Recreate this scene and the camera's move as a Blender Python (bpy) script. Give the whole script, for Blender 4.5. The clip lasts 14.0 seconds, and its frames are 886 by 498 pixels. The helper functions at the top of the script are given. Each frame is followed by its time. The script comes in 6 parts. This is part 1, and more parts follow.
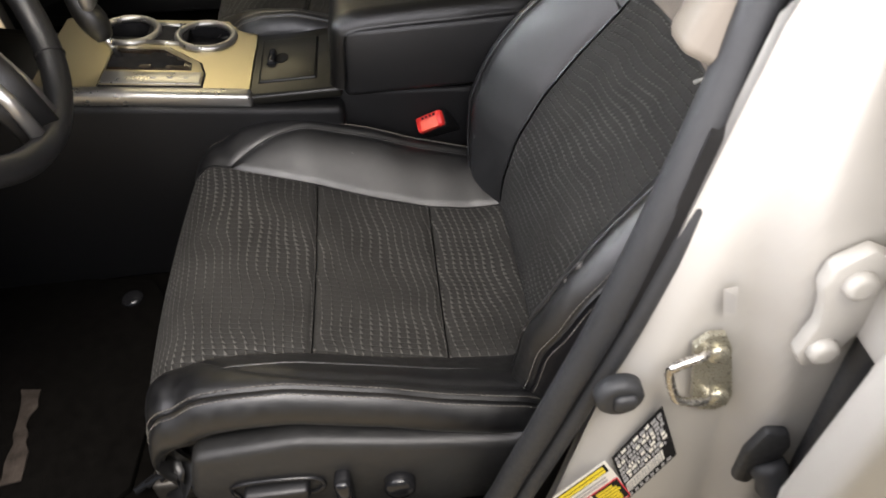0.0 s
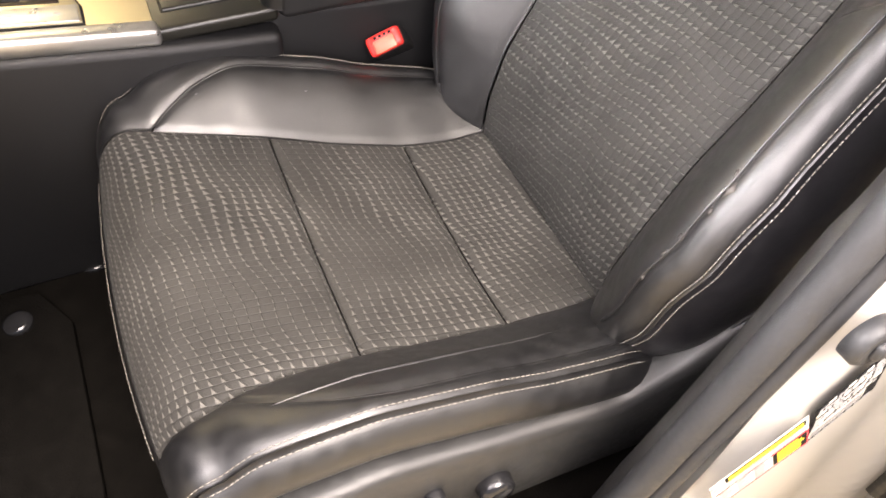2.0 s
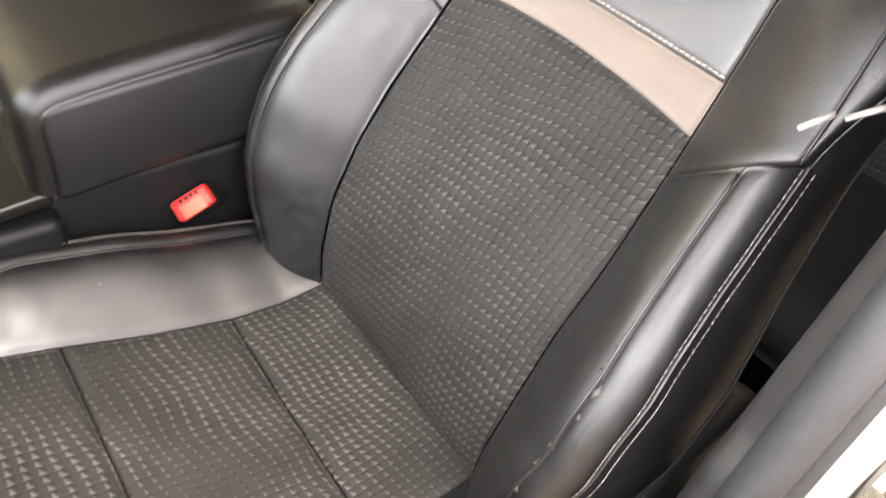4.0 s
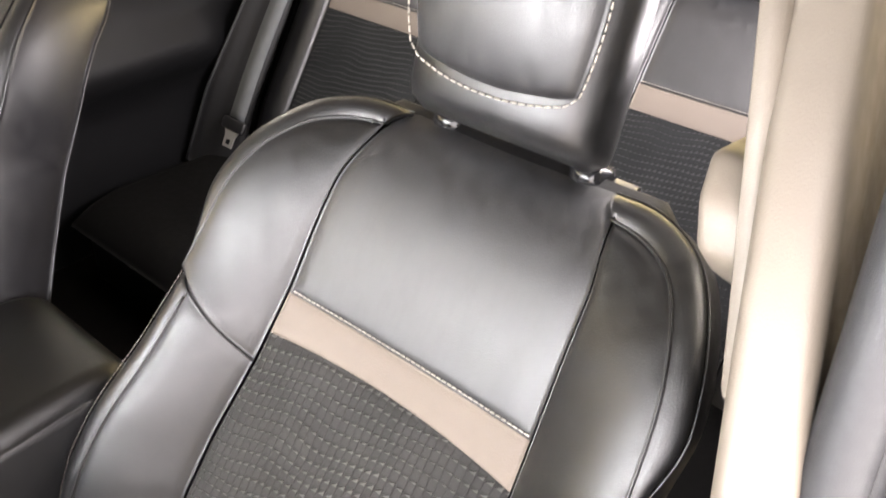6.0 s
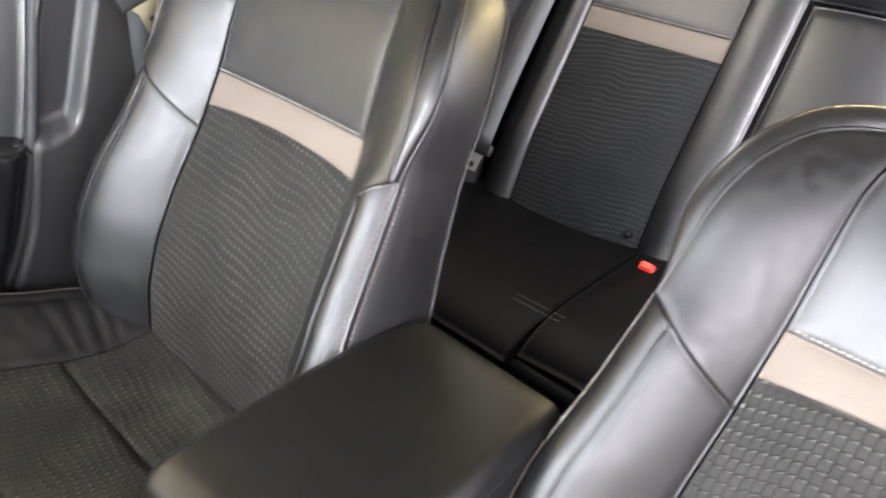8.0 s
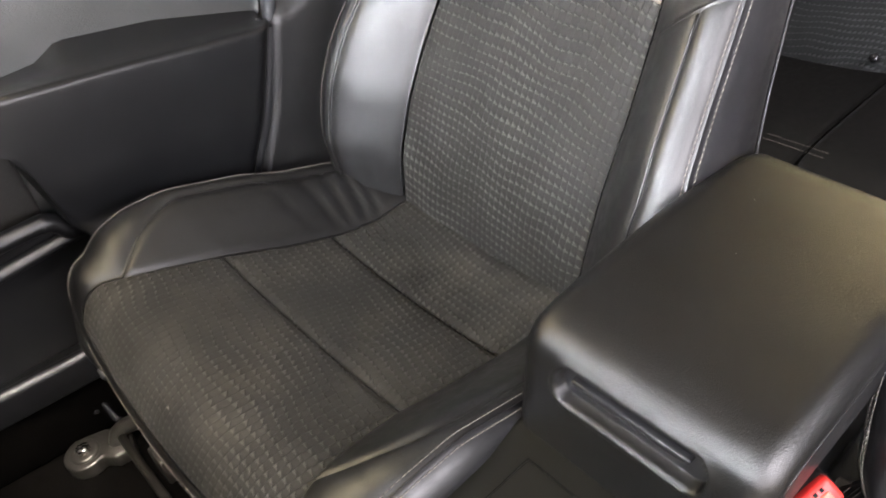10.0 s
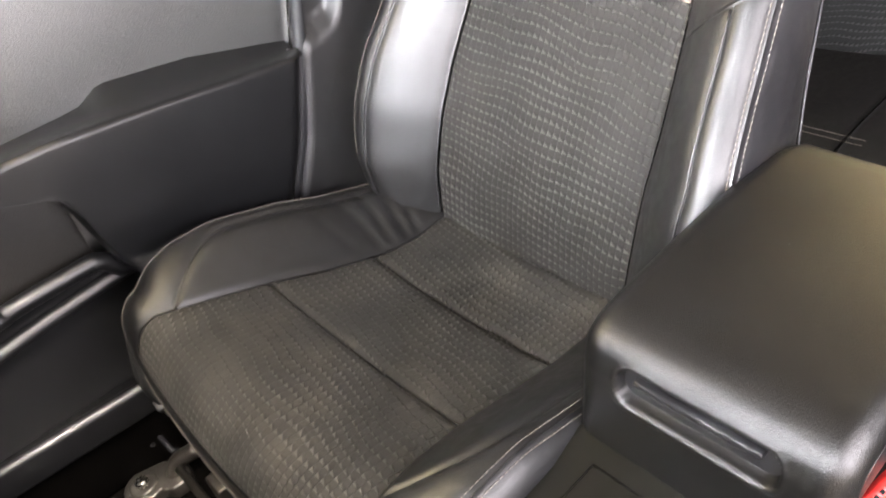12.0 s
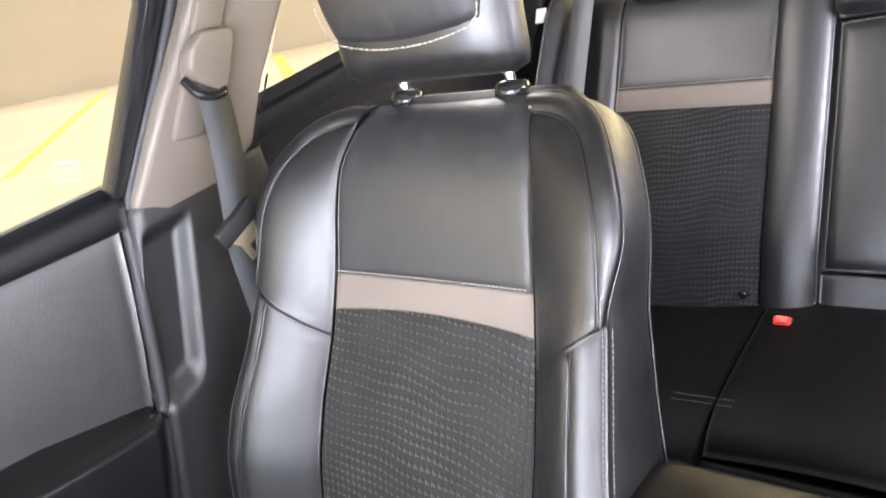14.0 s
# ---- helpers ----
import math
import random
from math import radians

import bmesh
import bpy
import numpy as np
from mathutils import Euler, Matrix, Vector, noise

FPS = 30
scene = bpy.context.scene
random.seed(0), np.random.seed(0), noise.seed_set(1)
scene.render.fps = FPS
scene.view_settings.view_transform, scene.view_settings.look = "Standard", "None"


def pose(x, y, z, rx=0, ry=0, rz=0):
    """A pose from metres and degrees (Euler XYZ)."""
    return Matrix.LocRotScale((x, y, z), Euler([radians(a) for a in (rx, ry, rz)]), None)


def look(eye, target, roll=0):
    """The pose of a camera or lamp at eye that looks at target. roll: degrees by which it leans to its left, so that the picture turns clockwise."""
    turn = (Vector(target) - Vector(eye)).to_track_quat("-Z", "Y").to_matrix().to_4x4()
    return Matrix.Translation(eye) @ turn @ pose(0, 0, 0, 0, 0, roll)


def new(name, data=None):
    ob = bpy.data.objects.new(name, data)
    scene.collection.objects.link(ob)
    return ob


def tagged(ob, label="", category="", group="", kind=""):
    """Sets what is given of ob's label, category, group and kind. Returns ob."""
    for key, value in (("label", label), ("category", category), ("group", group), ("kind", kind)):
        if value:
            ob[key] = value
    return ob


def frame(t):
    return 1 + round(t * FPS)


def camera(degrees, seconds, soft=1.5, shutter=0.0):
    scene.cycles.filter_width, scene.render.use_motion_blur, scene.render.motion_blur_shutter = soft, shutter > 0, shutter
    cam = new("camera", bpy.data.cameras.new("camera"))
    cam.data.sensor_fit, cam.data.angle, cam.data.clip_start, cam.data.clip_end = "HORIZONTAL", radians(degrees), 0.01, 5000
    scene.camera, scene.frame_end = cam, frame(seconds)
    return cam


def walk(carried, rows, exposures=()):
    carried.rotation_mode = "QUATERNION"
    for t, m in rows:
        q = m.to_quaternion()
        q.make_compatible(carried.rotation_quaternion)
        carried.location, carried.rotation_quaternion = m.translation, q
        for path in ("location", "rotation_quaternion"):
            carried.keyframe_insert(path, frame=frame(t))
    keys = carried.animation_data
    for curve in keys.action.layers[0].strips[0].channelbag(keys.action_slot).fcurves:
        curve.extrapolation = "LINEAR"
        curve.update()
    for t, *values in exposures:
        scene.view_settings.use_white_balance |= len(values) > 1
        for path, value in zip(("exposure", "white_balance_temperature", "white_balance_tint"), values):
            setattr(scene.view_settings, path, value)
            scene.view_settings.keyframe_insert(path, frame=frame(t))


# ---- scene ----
cam = camera(60.9, 14.0, soft=1.7, shutter=0.35)
PATH = [
    (0, (-0.053, -1.131, 1.355), (0.018, 0.318, -0.022), -4.3),
    (0.6, (-0.145, -1.014, 1.336), (0.1, 0.372, -0.085), -2.7),
    (1, (-0.188, -0.946, 1.323), (0.153, 0.374, -0.139), -1.5),
    (1.5, (-0.235, -0.915, 1.286), (0.236, 0.317, -0.217), 0.9),
    (2, (-0.293, -0.912, 1.245), (0.267, 0.262, -0.274), 2.8),
    (4.3, (-0.138, -0.757, 1.268), (0.793, 0.311, -0.144), 3.9),
    (4.5, (-0.116, -0.747, 1.273), (0.863, 0.301, -0.121), 4.0),
    (5, (-0.092, -0.719, 1.309), (1.048, 0.274, 0.0), 5.1),
    (5.5, (-0.09, -0.695, 1.379), (1.163, 0.271, 0.155), 4.5),
    (6, (-0.091, -0.698, 1.425), (1.236, 0.279, 0.291), 4.1),
    (6.5, (-0.082, -0.676, 1.443), (1.276, 0.34, 0.383), 3.7),
    (7, (-0.107, -0.586, 1.388), (1.218, 0.492, 0.348), 3.1),
    (7.5, (-0.172, -0.468, 1.362), (1.103, 0.661, 0.314), 2.7),
    (8, (-0.283, -0.355, 1.343), (0.963, 0.787, 0.273), 2.9),
    (8.5, (-0.336, -0.28, 1.322), (0.852, 0.881, 0.208), 1.4),
    (9, (-0.36, -0.214, 1.293), (0.73, 0.958, 0.093), -1.8),
    (9.2, (-0.371, -0.196, 1.286), (0.69, 0.976, 0.061), -2.9),
    (11.3, (-0.495, -0.173, 1.294), (0.277, 1.04, -0.096), -13.3),
    (11.5, (-0.484, -0.172, 1.292), (0.317, 1.057, -0.068), -13.2),
    (12, (-0.449, -0.171, 1.291), (0.449, 1.086, 0.021), -12.9),
    (12.5, (-0.407, -0.161, 1.306), (0.613, 1.103, 0.138), -13.1),
    (13, (-0.387, -0.166, 1.336), (0.777, 1.088, 0.301), -13.3),
    (13.5, (-0.369, -0.172, 1.361), (0.91, 1.068, 0.452), -14.4),
    (14, (-0.353, -0.176, 1.378), (1.014, 1.044, 0.576), -15.5),
]
EXPOSURES = [(0, -0.45, 6650, 12), (0.6, -0.01, 6750, 14), (1, 0.31, 6950, 16), (1.5, 0.79, 7050, 17), (2, 1.19, 7200, 18), (4.3, 0.93, 6950, 15), (5, 0.89, 6960, 15), (5.5, 0.83, 6980, 15), (6.5, 0.83, 7000, 16), (7, 0.84, 6850, 15), (7.5, 1.02, 6700, 15), (8, 1.10, 6550, 14), (9, 0.91, 6450, 14), (11.3, 1.84, 7000, 17), (12, 1.70, 6800, 17), (12.5, 1.47, 6650, 17), (14, 1.02, 6320, 18)]
walk(cam, [(t, look(eye, target, roll)) for t, eye, target, roll in PATH], EXPOSURES)

# ---- world and light ----
GROUND = 0.08
world = bpy.data.worlds.new("world")
scene.world = world
world.use_nodes = True
wn = world.node_tree.nodes
sky = wn.new("ShaderNodeTexSky")
sky.sky_type, sky.sun_disc = "NISHITA", False
sky.sun_elevation, sky.sun_rotation = radians(60), radians(281)
sky.dust_density = 2.0
world.node_tree.links.new(sky.outputs[0], wn["Background"].inputs[0])
wn["Background"].inputs[1].default_value = 0.055

sun = new("sun", bpy.data.lights.new("sun", "SUN"))
sun.data.energy, sun.data.angle, sun.data.color = 5.0, radians(30), (1.0, 0.95, 0.87)
sun.matrix_world = look((0.9, -4.6, 8), (0, 0, 0))


def opening_light(name, at, to, wide, high, watts, colour):
    """Daylight that falls in through one of the car's openings."""
    lamp = new(name, bpy.data.lights.new(name, "AREA"))
    lamp.data.shape, lamp.data.size, lamp.data.size_y = "RECTANGLE", wide, high
    lamp.data.energy, lamp.data.color = watts, colour
    lamp.matrix_world = look(at, to)


opening_light("windscreen_daylight", (-0.89, -0.18, 1.29), (0.3, -0.08, 1.24), 1.05, 0.40, 31, (0.88, 0.93, 1.0))
opening_light("door_daylight", (-0.35, -0.80, 1.16), (-0.35, -0.1, 0.80), 1.1, 0.48, 9.5, (0.96, 0.95, 1.0))
opening_light("passenger_window_daylight", (-0.52, 0.665, 1.31), (-0.40, 0.0, 1.05), 0.55, 0.09, 1.4, (1.0, 0.85, 0.5))
opening_light("rear_right_daylight", (0.75, 0.622, 1.41), (0.95, 0.2, 0.9), 0.6, 0.08, 1.8, (1.0, 0.95, 0.86))
opening_light("rear_window_daylight", (1.50, 0.0, 1.26), (0.9, 0.0, 0.95), 1.05, 0.15, 6.5, (1.0, 0.82, 0.42))
opening_light("rear_side_daylight", (0.74, -0.60, 1.30), (1.1, 0.2, 1.10), 0.55, 0.2, 11, (0.93, 0.93, 1.0))


# ---- materials ----
def material(name, colour, rough=0.5, metal=0.0, spread=0.15, scale=6.0, grain=0.0, grain_scale=900.0, dent=0.0, coat=0.0, coat_rough=0.05, rough_spread=0.08, spec=0.5, tint=None, stretch=None):
    """A surface with a slow drift of tone, a fine grain in relief and uneven gloss."""
    m = bpy.data.materials.new(name)
    m.use_nodes = True
    n, link = m.node_tree.nodes, m.node_tree.links.new
    b = n["Principled BSDF"]
    co = n.new("ShaderNodeTexCoord")
    slow = n.new("ShaderNodeTexNoise")
    slow.inputs["Scale"].default_value, slow.inputs["Detail"].default_value = scale, 5
    fine = n.new("ShaderNodeTexNoise")
    fine.inputs["Scale"].default_value, fine.inputs["Detail"].default_value = scale * 14, 3
    place = co.outputs["Object"]
    if stretch:
        squeeze = n.new("ShaderNodeMapping")
        squeeze.inputs["Scale"].default_value = stretch
        link(place, squeeze.inputs["Vector"])
        place = squeeze.outputs[0]
    link(place, slow.inputs[0])
    link(place, fine.inputs[0])
    both = n.new("ShaderNodeMath")
    both.operation = "ADD"
    link(slow.outputs[0], both.inputs[0])
    link(fine.outputs[0], both.inputs[1])
    ramp = n.new("ShaderNodeMapRange")
    ramp.inputs[1].default_value, ramp.inputs[2].default_value = 0.6, 1.4
    link(both.outputs[0], ramp.inputs[0])
    mix = n.new("ShaderNodeMix")
    mix.data_type = "RGBA"
    other = tint or tuple(c * (1 + spread) for c in colour)
    mix.inputs[6].default_value = (*[c * (1 - spread) for c in colour], 1)
    mix.inputs[7].default_value = (*other, 1)
    link(ramp.outputs[0], mix.inputs[0])
    link(mix.outputs[2], b.inputs["Base Color"])
    rr = n.new("ShaderNodeMapRange")
    rr.inputs[1].default_value, rr.inputs[2].default_value = 0.35, 0.65
    rr.inputs[3].default_value, rr.inputs[4].default_value = max(0.02, rough - rough_spread), min(1, rough + rough_spread)
    link(fine.outputs[0], rr.inputs[0])
    link(rr.outputs[0], b.inputs["Roughness"])
    b.inputs["Metallic"].default_value = metal
    b.inputs["Specular IOR Level"].default_value = spec
    b.inputs["Coat Weight"].default_value = coat
    b.inputs["Coat Roughness"].default_value = coat_rough
    if grain:
        cell = n.new("ShaderNodeTexVoronoi")
        cell.inputs["Scale"].default_value = grain_scale
        link(co.outputs["Object"], cell.inputs["Vector"])
        bump = n.new("ShaderNodeBump")
        bump.inputs["Strength"].default_value, bump.inputs["Distance"].default_value = grain, 0.0006
        link(cell.outputs["Distance"], bump.inputs["Height"])
        if dent:
            wave = n.new("ShaderNodeTexNoise")
            wave.inputs["Scale"].default_value, wave.inputs["Detail"].default_value = 38, 4
            link(co.outputs["Object"], wave.inputs[0])
            soft_bump = n.new("ShaderNodeBump")
            soft_bump.inputs["Strength"].default_value, soft_bump.inputs["Distance"].default_value = dent, 0.004
            link(wave.outputs[0], soft_bump.inputs["Height"])
            link(soft_bump.outputs[0], bump.inputs["Normal"])
        link(bump.outputs[0], b.inputs["Normal"])
    return m


def fabric_material(name, base, mark, step_u, step_v, depth=0.5, dust=0.0):
    """Woven cloth with rows of small raised triangles, whose size drifts over the seat."""
    m = bpy.data.materials.new(name)
    m.use_nodes = True
    n, link = m.node_tree.nodes, m.node_tree.links.new
    b = n["Principled BSDF"]
    uv = n.new("ShaderNodeUVMap")
    sep = n.new("ShaderNodeSeparateXYZ")
    link(uv.outputs[0], sep.inputs[0])

    def math_node(op, a, c=None, clamp=False):
        k = n.new("ShaderNodeMath")
        k.operation, k.use_clamp = op, clamp
        for i, v in enumerate((a, c)):
            if v is None:
                continue
            if isinstance(v, (int, float)):
                k.inputs[i].default_value = v
            else:
                link(v, k.inputs[i])
        return k.outputs[0]

    wob = n.new("ShaderNodeTexNoise")
    wob.inputs["Scale"].default_value, wob.inputs["Detail"].default_value = 9.0, 1.0
    link(uv.outputs[0], wob.inputs[0])
    across = math_node("DIVIDE", math_node("ADD", sep.outputs[0], math_node("MULTIPLY", wob.outputs[0], 0.012)), step_u)
    along = math_node("DIVIDE", math_node("ADD", sep.outputs[1], math_node("MULTIPLY", wob.outputs[0], 0.03)), step_v)
    rib = math_node("FLOOR", across)
    along = math_node("ADD", along, math_node("MULTIPLY", rib, 0.09))
    fa, fb = math_node("FRACT", across), math_node("FRACT", along)
    big = n.new("ShaderNodeTexNoise")
    big.inputs["Scale"].default_value, big.inputs["Detail"].default_value = 6.0, 1.0
    link(uv.outputs[0], big.inputs[0])
    size = n.new("ShaderNodeMapRange")
    size.inputs[1].default_value, size.inputs[2].default_value = 0.32, 0.62
    size.inputs[3].default_value, size.inputs[4].default_value = 0.16, 0.54
    link(big.outputs[0], size.inputs[0])
    tooth = math_node("SUBTRACT", size.outputs[0], fb)
    tri = math_node("MULTIPLY", math_node("SUBTRACT", math_node("MULTIPLY", tooth, 0.92), math_node("MULTIPLY", math_node("SUBTRACT", fa, 0.06), size.outputs[0])), 14.0, True)
    dark = math_node("MULTIPLY", math_node("MULTIPLY", tooth, 14.0, True), math_node("SUBTRACT", 1.0, tri))
    furrow = math_node("MULTIPLY", math_node("SUBTRACT", math_node("ABSOLUTE", math_node("SUBTRACT", fa, 0.5)), 0.40), 12.0, True)
    tri = math_node("MULTIPLY", tri, math_node("SUBTRACT", 1.0, furrow))
    grain = n.new("ShaderNodeTexNoise")
    grain.inputs["Scale"].default_value, grain.inputs["Detail"].default_value = 900.0, 2.0
    link(uv.outputs[0], grain.inputs[0])
    stain = n.new("ShaderNodeTexNoise")
    stain.inputs["Scale"].default_value, stain.inputs["Detail"].default_value = 14.0, 5.0
    link(uv.outputs[0], stain.inputs[0])
    mix = n.new("ShaderNodeMix")
    mix.data_type = "RGBA"
    mix.inputs[6].default_value, mix.inputs[7].default_value = (*base, 1), (*mark, 1)
    link(tri, mix.inputs[0])
    tone = n.new("ShaderNodeMix")
    tone.data_type, tone.blend_type = "RGBA", "MULTIPLY"
    tone.inputs[0].default_value = 1.0
    shade = n.new("ShaderNodeMapRange")
    shade.inputs[1].default_value, shade.inputs[2].default_value = 0.6, 1.4
    shade.inputs[3].default_value, shade.inputs[4].default_value = 0.6, 1.45
    link(math_node("ADD", grain.outputs[0], stain.outputs[0]), shade.inputs[0])
    woven = math_node("MULTIPLY", shade.outputs[0], math_node("SUBTRACT", 1.0, math_node("ADD", math_node("MULTIPLY", dark, 0.25), math_node("MULTIPLY", furrow, 0.22))))
    cloth = mix.outputs[2]
    if dust:
        cloud = n.new("ShaderNodeTexNoise")
        cloud.inputs["Scale"].default_value, cloud.inputs["Detail"].default_value = 11.0, 4.0
        link(uv.outputs[0], cloud.inputs[0])
        patch = n.new("ShaderNodeMapRange")
        patch.inputs[1].default_value, patch.inputs[2].default_value = 0.46, 0.68
        patch.inputs[4].default_value = dust
        link(cloud.outputs[0], patch.inputs[0])
        dusty = n.new("ShaderNodeMix")
        dusty.data_type = "RGBA"
        dusty.inputs[7].default_value = (0.085, 0.078, 0.066, 1)
        link(patch.outputs[0], dusty.inputs[0])
        link(cloth, dusty.inputs[6])
        cloth = dusty.outputs[2]
    link(cloth, tone.inputs[6])
    link(woven, tone.inputs[7])
    link(tone.outputs[2], b.inputs["Base Color"])
    gloss = n.new("ShaderNodeMapRange")
    gloss.inputs[3].default_value, gloss.inputs[4].default_value = 0.62, 0.42
    link(tri, gloss.inputs[0])
    link(gloss.outputs[0], b.inputs["Roughness"])
    b.inputs["Specular IOR Level"].default_value = 0.22
    b.inputs["Sheen Weight"].default_value = 0.03
    b.inputs["Sheen Roughness"].default_value = 0.4
    height = math_node("SUBTRACT", math_node("ADD", tri, math_node("MULTIPLY", grain.outputs[0], 0.3)), math_node("MULTIPLY", furrow, 0.4))
    bump = n.new("ShaderNodeBump")
    bump.inputs["Strength"].default_value, bump.inputs["Distance"].default_value = depth, 0.0012
    link(height, bump.inputs["Height"])
    link(bump.outputs[0], b.inputs["Normal"])
    return m


LEATHER = material("black_leather", (0.0038, 0.0038, 0.0043), 0.44, spread=0.3, scale=5, grain=0.16, grain_scale=800, dent=0.06, rough_spread=0.06, spec=0.9, coat=0.22, coat_rough=0.42)
# Seat leather darkened and dulled, so that the rear cushions look shaded.
LEATHER_DIM = material("dimmed_rear_leather", (0.0024, 0.0023, 0.0022), 0.55, spread=0.35, scale=7, grain=0.2, grain_scale=900, dent=0.05, rough_spread=0.05, spec=0.15)
# Seat leather in a lighter lilac copy, with the glow on the seat sides painted in.
LEATHER_SIDE_LIT = material("lit_side_leather", (0.010, 0.0096, 0.0115), 0.46, spread=0.25, scale=7, grain=0.2, grain_scale=900, dent=0.05, rough_spread=0.05, spec=0.8)
LID = material("armrest_leather", (0.003, 0.003, 0.003), 0.31, spread=0.3, scale=6, grain=0.4, grain_scale=1000, dent=0.02, rough_spread=0.012, spec=0.8)
LEATHER_TOP = material("worn_upper_leather", (0.012, 0.012, 0.0134), 0.47, spread=0.4, scale=9, grain=0.15, grain_scale=800, dent=0.04, rough_spread=0.07, spec=1.0, coat=0.22, coat_rough=0.50, stretch=(0.6, 1.0, 0.22))
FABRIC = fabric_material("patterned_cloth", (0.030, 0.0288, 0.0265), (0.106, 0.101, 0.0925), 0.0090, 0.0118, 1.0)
# Cushion cloth again, in darker colours because the backs catch less light.
FABRIC_BACK_DIM = fabric_material("dimmed_back_cloth", (0.024, 0.0232, 0.0216), (0.070, 0.0675, 0.0625), 0.0090, 0.0118, 1.0)
FABRIC_DUSTY = fabric_material("dusty_patterned_cloth", (0.031, 0.030, 0.0276), (0.084, 0.081, 0.075), 0.0090, 0.0118, 1.0, 0.45)
# Same cloth, darker and cooler: the dim rear cabin is put into its colour.
FABRIC_REAR_DIM = fabric_material("dimmed_rear_cloth", (0.012, 0.013, 0.0138), (0.038, 0.039, 0.040), 0.0088, 0.0110, 0.8)
CREAM = material("cream_cloth", (0.165, 0.137, 0.113), 0.75, spread=0.08, scale=12, grain=0.35, grain_scale=700)
THREAD_PALE = material("bright_thread", (0.42, 0.39, 0.34), 0.7, scale=60)
THREAD = material("pale_thread", (0.22, 0.2, 0.175), 0.7, scale=60)
SEAM = material("dark_seam_cord", (0.008, 0.008, 0.008), 0.6)
PLASTIC = material("black_plastic", (0.008, 0.008, 0.0086), 0.42, spread=0.12, scale=9, grain=0.25, grain_scale=1500, rough_spread=0.02, spec=0.8)
# Black plastic; its slight bronze tone paints in a warm reflection.
TRAY = material("warm_tinted_tray_plastic", (0.008, 0.0076, 0.0058), 0.32, spread=0.05, scale=9, rough_spread=0.02, spec=0.5)
GATE = material("dark_brown_gate_gloss", (0.02, 0.012, 0.007), 0.18, spread=0.15, scale=9)
POCKET = material("dark_grained_pocket_vinyl", (0.020, 0.0185, 0.017), 0.55, spread=0.2, scale=14, grain=0.7, grain_scale=450, spec=0.4)
SHIELD = material("grained_seat_shield_plastic", (0.02, 0.02, 0.02), 0.45, spread=0.2, scale=9, grain=0.3, grain_scale=1100, spec=0.6)
SOFT = material("soft_black_plastic", (0.0055, 0.0055, 0.006), 0.48, spread=0.12, scale=7, grain=0.35, grain_scale=900, rough_spread=0.02, spec=0.35)
TRIM = material("grained_grey_black_trim", (0.016, 0.0155, 0.0155), 0.42, spread=0.15, scale=9, grain=0.25, grain_scale=1200, rough_spread=0.02, spec=0.7)
DOOR_SOFT = material("soft_black_door_plastic", (0.0055, 0.0056, 0.0062), 0.36, spread=0.2, scale=6, grain=0.2, grain_scale=1000, rough_spread=0.03, spec=0.7)
GLOSS = material("glossy_black_plastic", (0.012, 0.012, 0.013), 0.15)
DOORCLOTH = material("grey_door_vinyl", (0.034, 0.034, 0.033), 0.42, spread=0.2, scale=14, grain=0.4, grain_scale=500, spec=1.0, coat=0.3, coat_rough=0.45)
BEIGE = material("pale_pillar_plastic", (0.152, 0.131, 0.105), 0.5, spread=0.05, scale=5, grain=0.12, grain_scale=900)
HEADLINER = material("grey_headliner_cloth", (0.13, 0.115, 0.09), 0.9, spread=0.06, scale=10, grain=0.3, grain_scale=900)
PAINT = material("white_car_paint", (0.37, 0.356, 0.328), 0.42, spread=0.03, scale=3, coat=0.1, coat_rough=0.3, rough_spread=0.02)
RUBBER = material("dark_rubber", (0.022, 0.023, 0.025), 0.55, spread=0.15, scale=12, grain=0.2, grain_scale=1200)
STEEL = material("bright_steel", (0.62, 0.6, 0.56), 0.25, 1.0, spread=0.15, scale=20)
BRASS = material("zinc_plated_steel", (0.40, 0.38, 0.30), 0.3, 0.75, spread=0.08, scale=30, rough_spread=0.04)
TONGUE_STEEL = material("pale_satin_steel", (0.40, 0.385, 0.355), 0.34, 0.5, spread=0.1, scale=40, rough_spread=0.05)
DARK_STEEL = material("dark_bolted_steel", (0.13, 0.12, 0.105), 0.38, 0.8, spread=0.3, scale=30)
CHROME = material("chrome", (0.8, 0.8, 0.8), 0.1, 1.0, spread=0.05)
SATIN = material("champagne_satin_metal", (0.53, 0.465, 0.31), 0.3, 0.85, spread=0.02, scale=3, rough_spread=0.02)
SILVER = material("silver_trim", (0.5, 0.49, 0.47), 0.3, 0.9, spread=0.03, scale=3, rough_spread=0.03)
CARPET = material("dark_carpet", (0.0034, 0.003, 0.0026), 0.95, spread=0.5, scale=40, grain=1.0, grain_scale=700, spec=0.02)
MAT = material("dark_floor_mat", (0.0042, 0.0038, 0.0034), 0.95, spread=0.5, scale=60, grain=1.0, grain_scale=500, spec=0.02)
WEB = material("grey_belt_webbing", (0.032, 0.034, 0.035), 0.6, spread=0.1, scale=30, grain=0.4, grain_scale=1500)
# Webbing colour lightened to replace light that doesn't reach the rear belts.
WEB_LIT = material("lit_grey_belt_webbing", (0.13, 0.138, 0.143), 0.6, spread=0.1, scale=30, grain=0.4, grain_scale=1500)
RED = material("red_plastic", (0.75, 0.035, 0.03), 0.4, spread=0.1)
ORANGE = material("pale_red_plastic", (0.85, 0.13, 0.08), 0.4, spread=0.05)
WALL = material("cream_wall_paint", (0.84, 0.755, 0.565), 0.85, spread=0.05, scale=1.2)
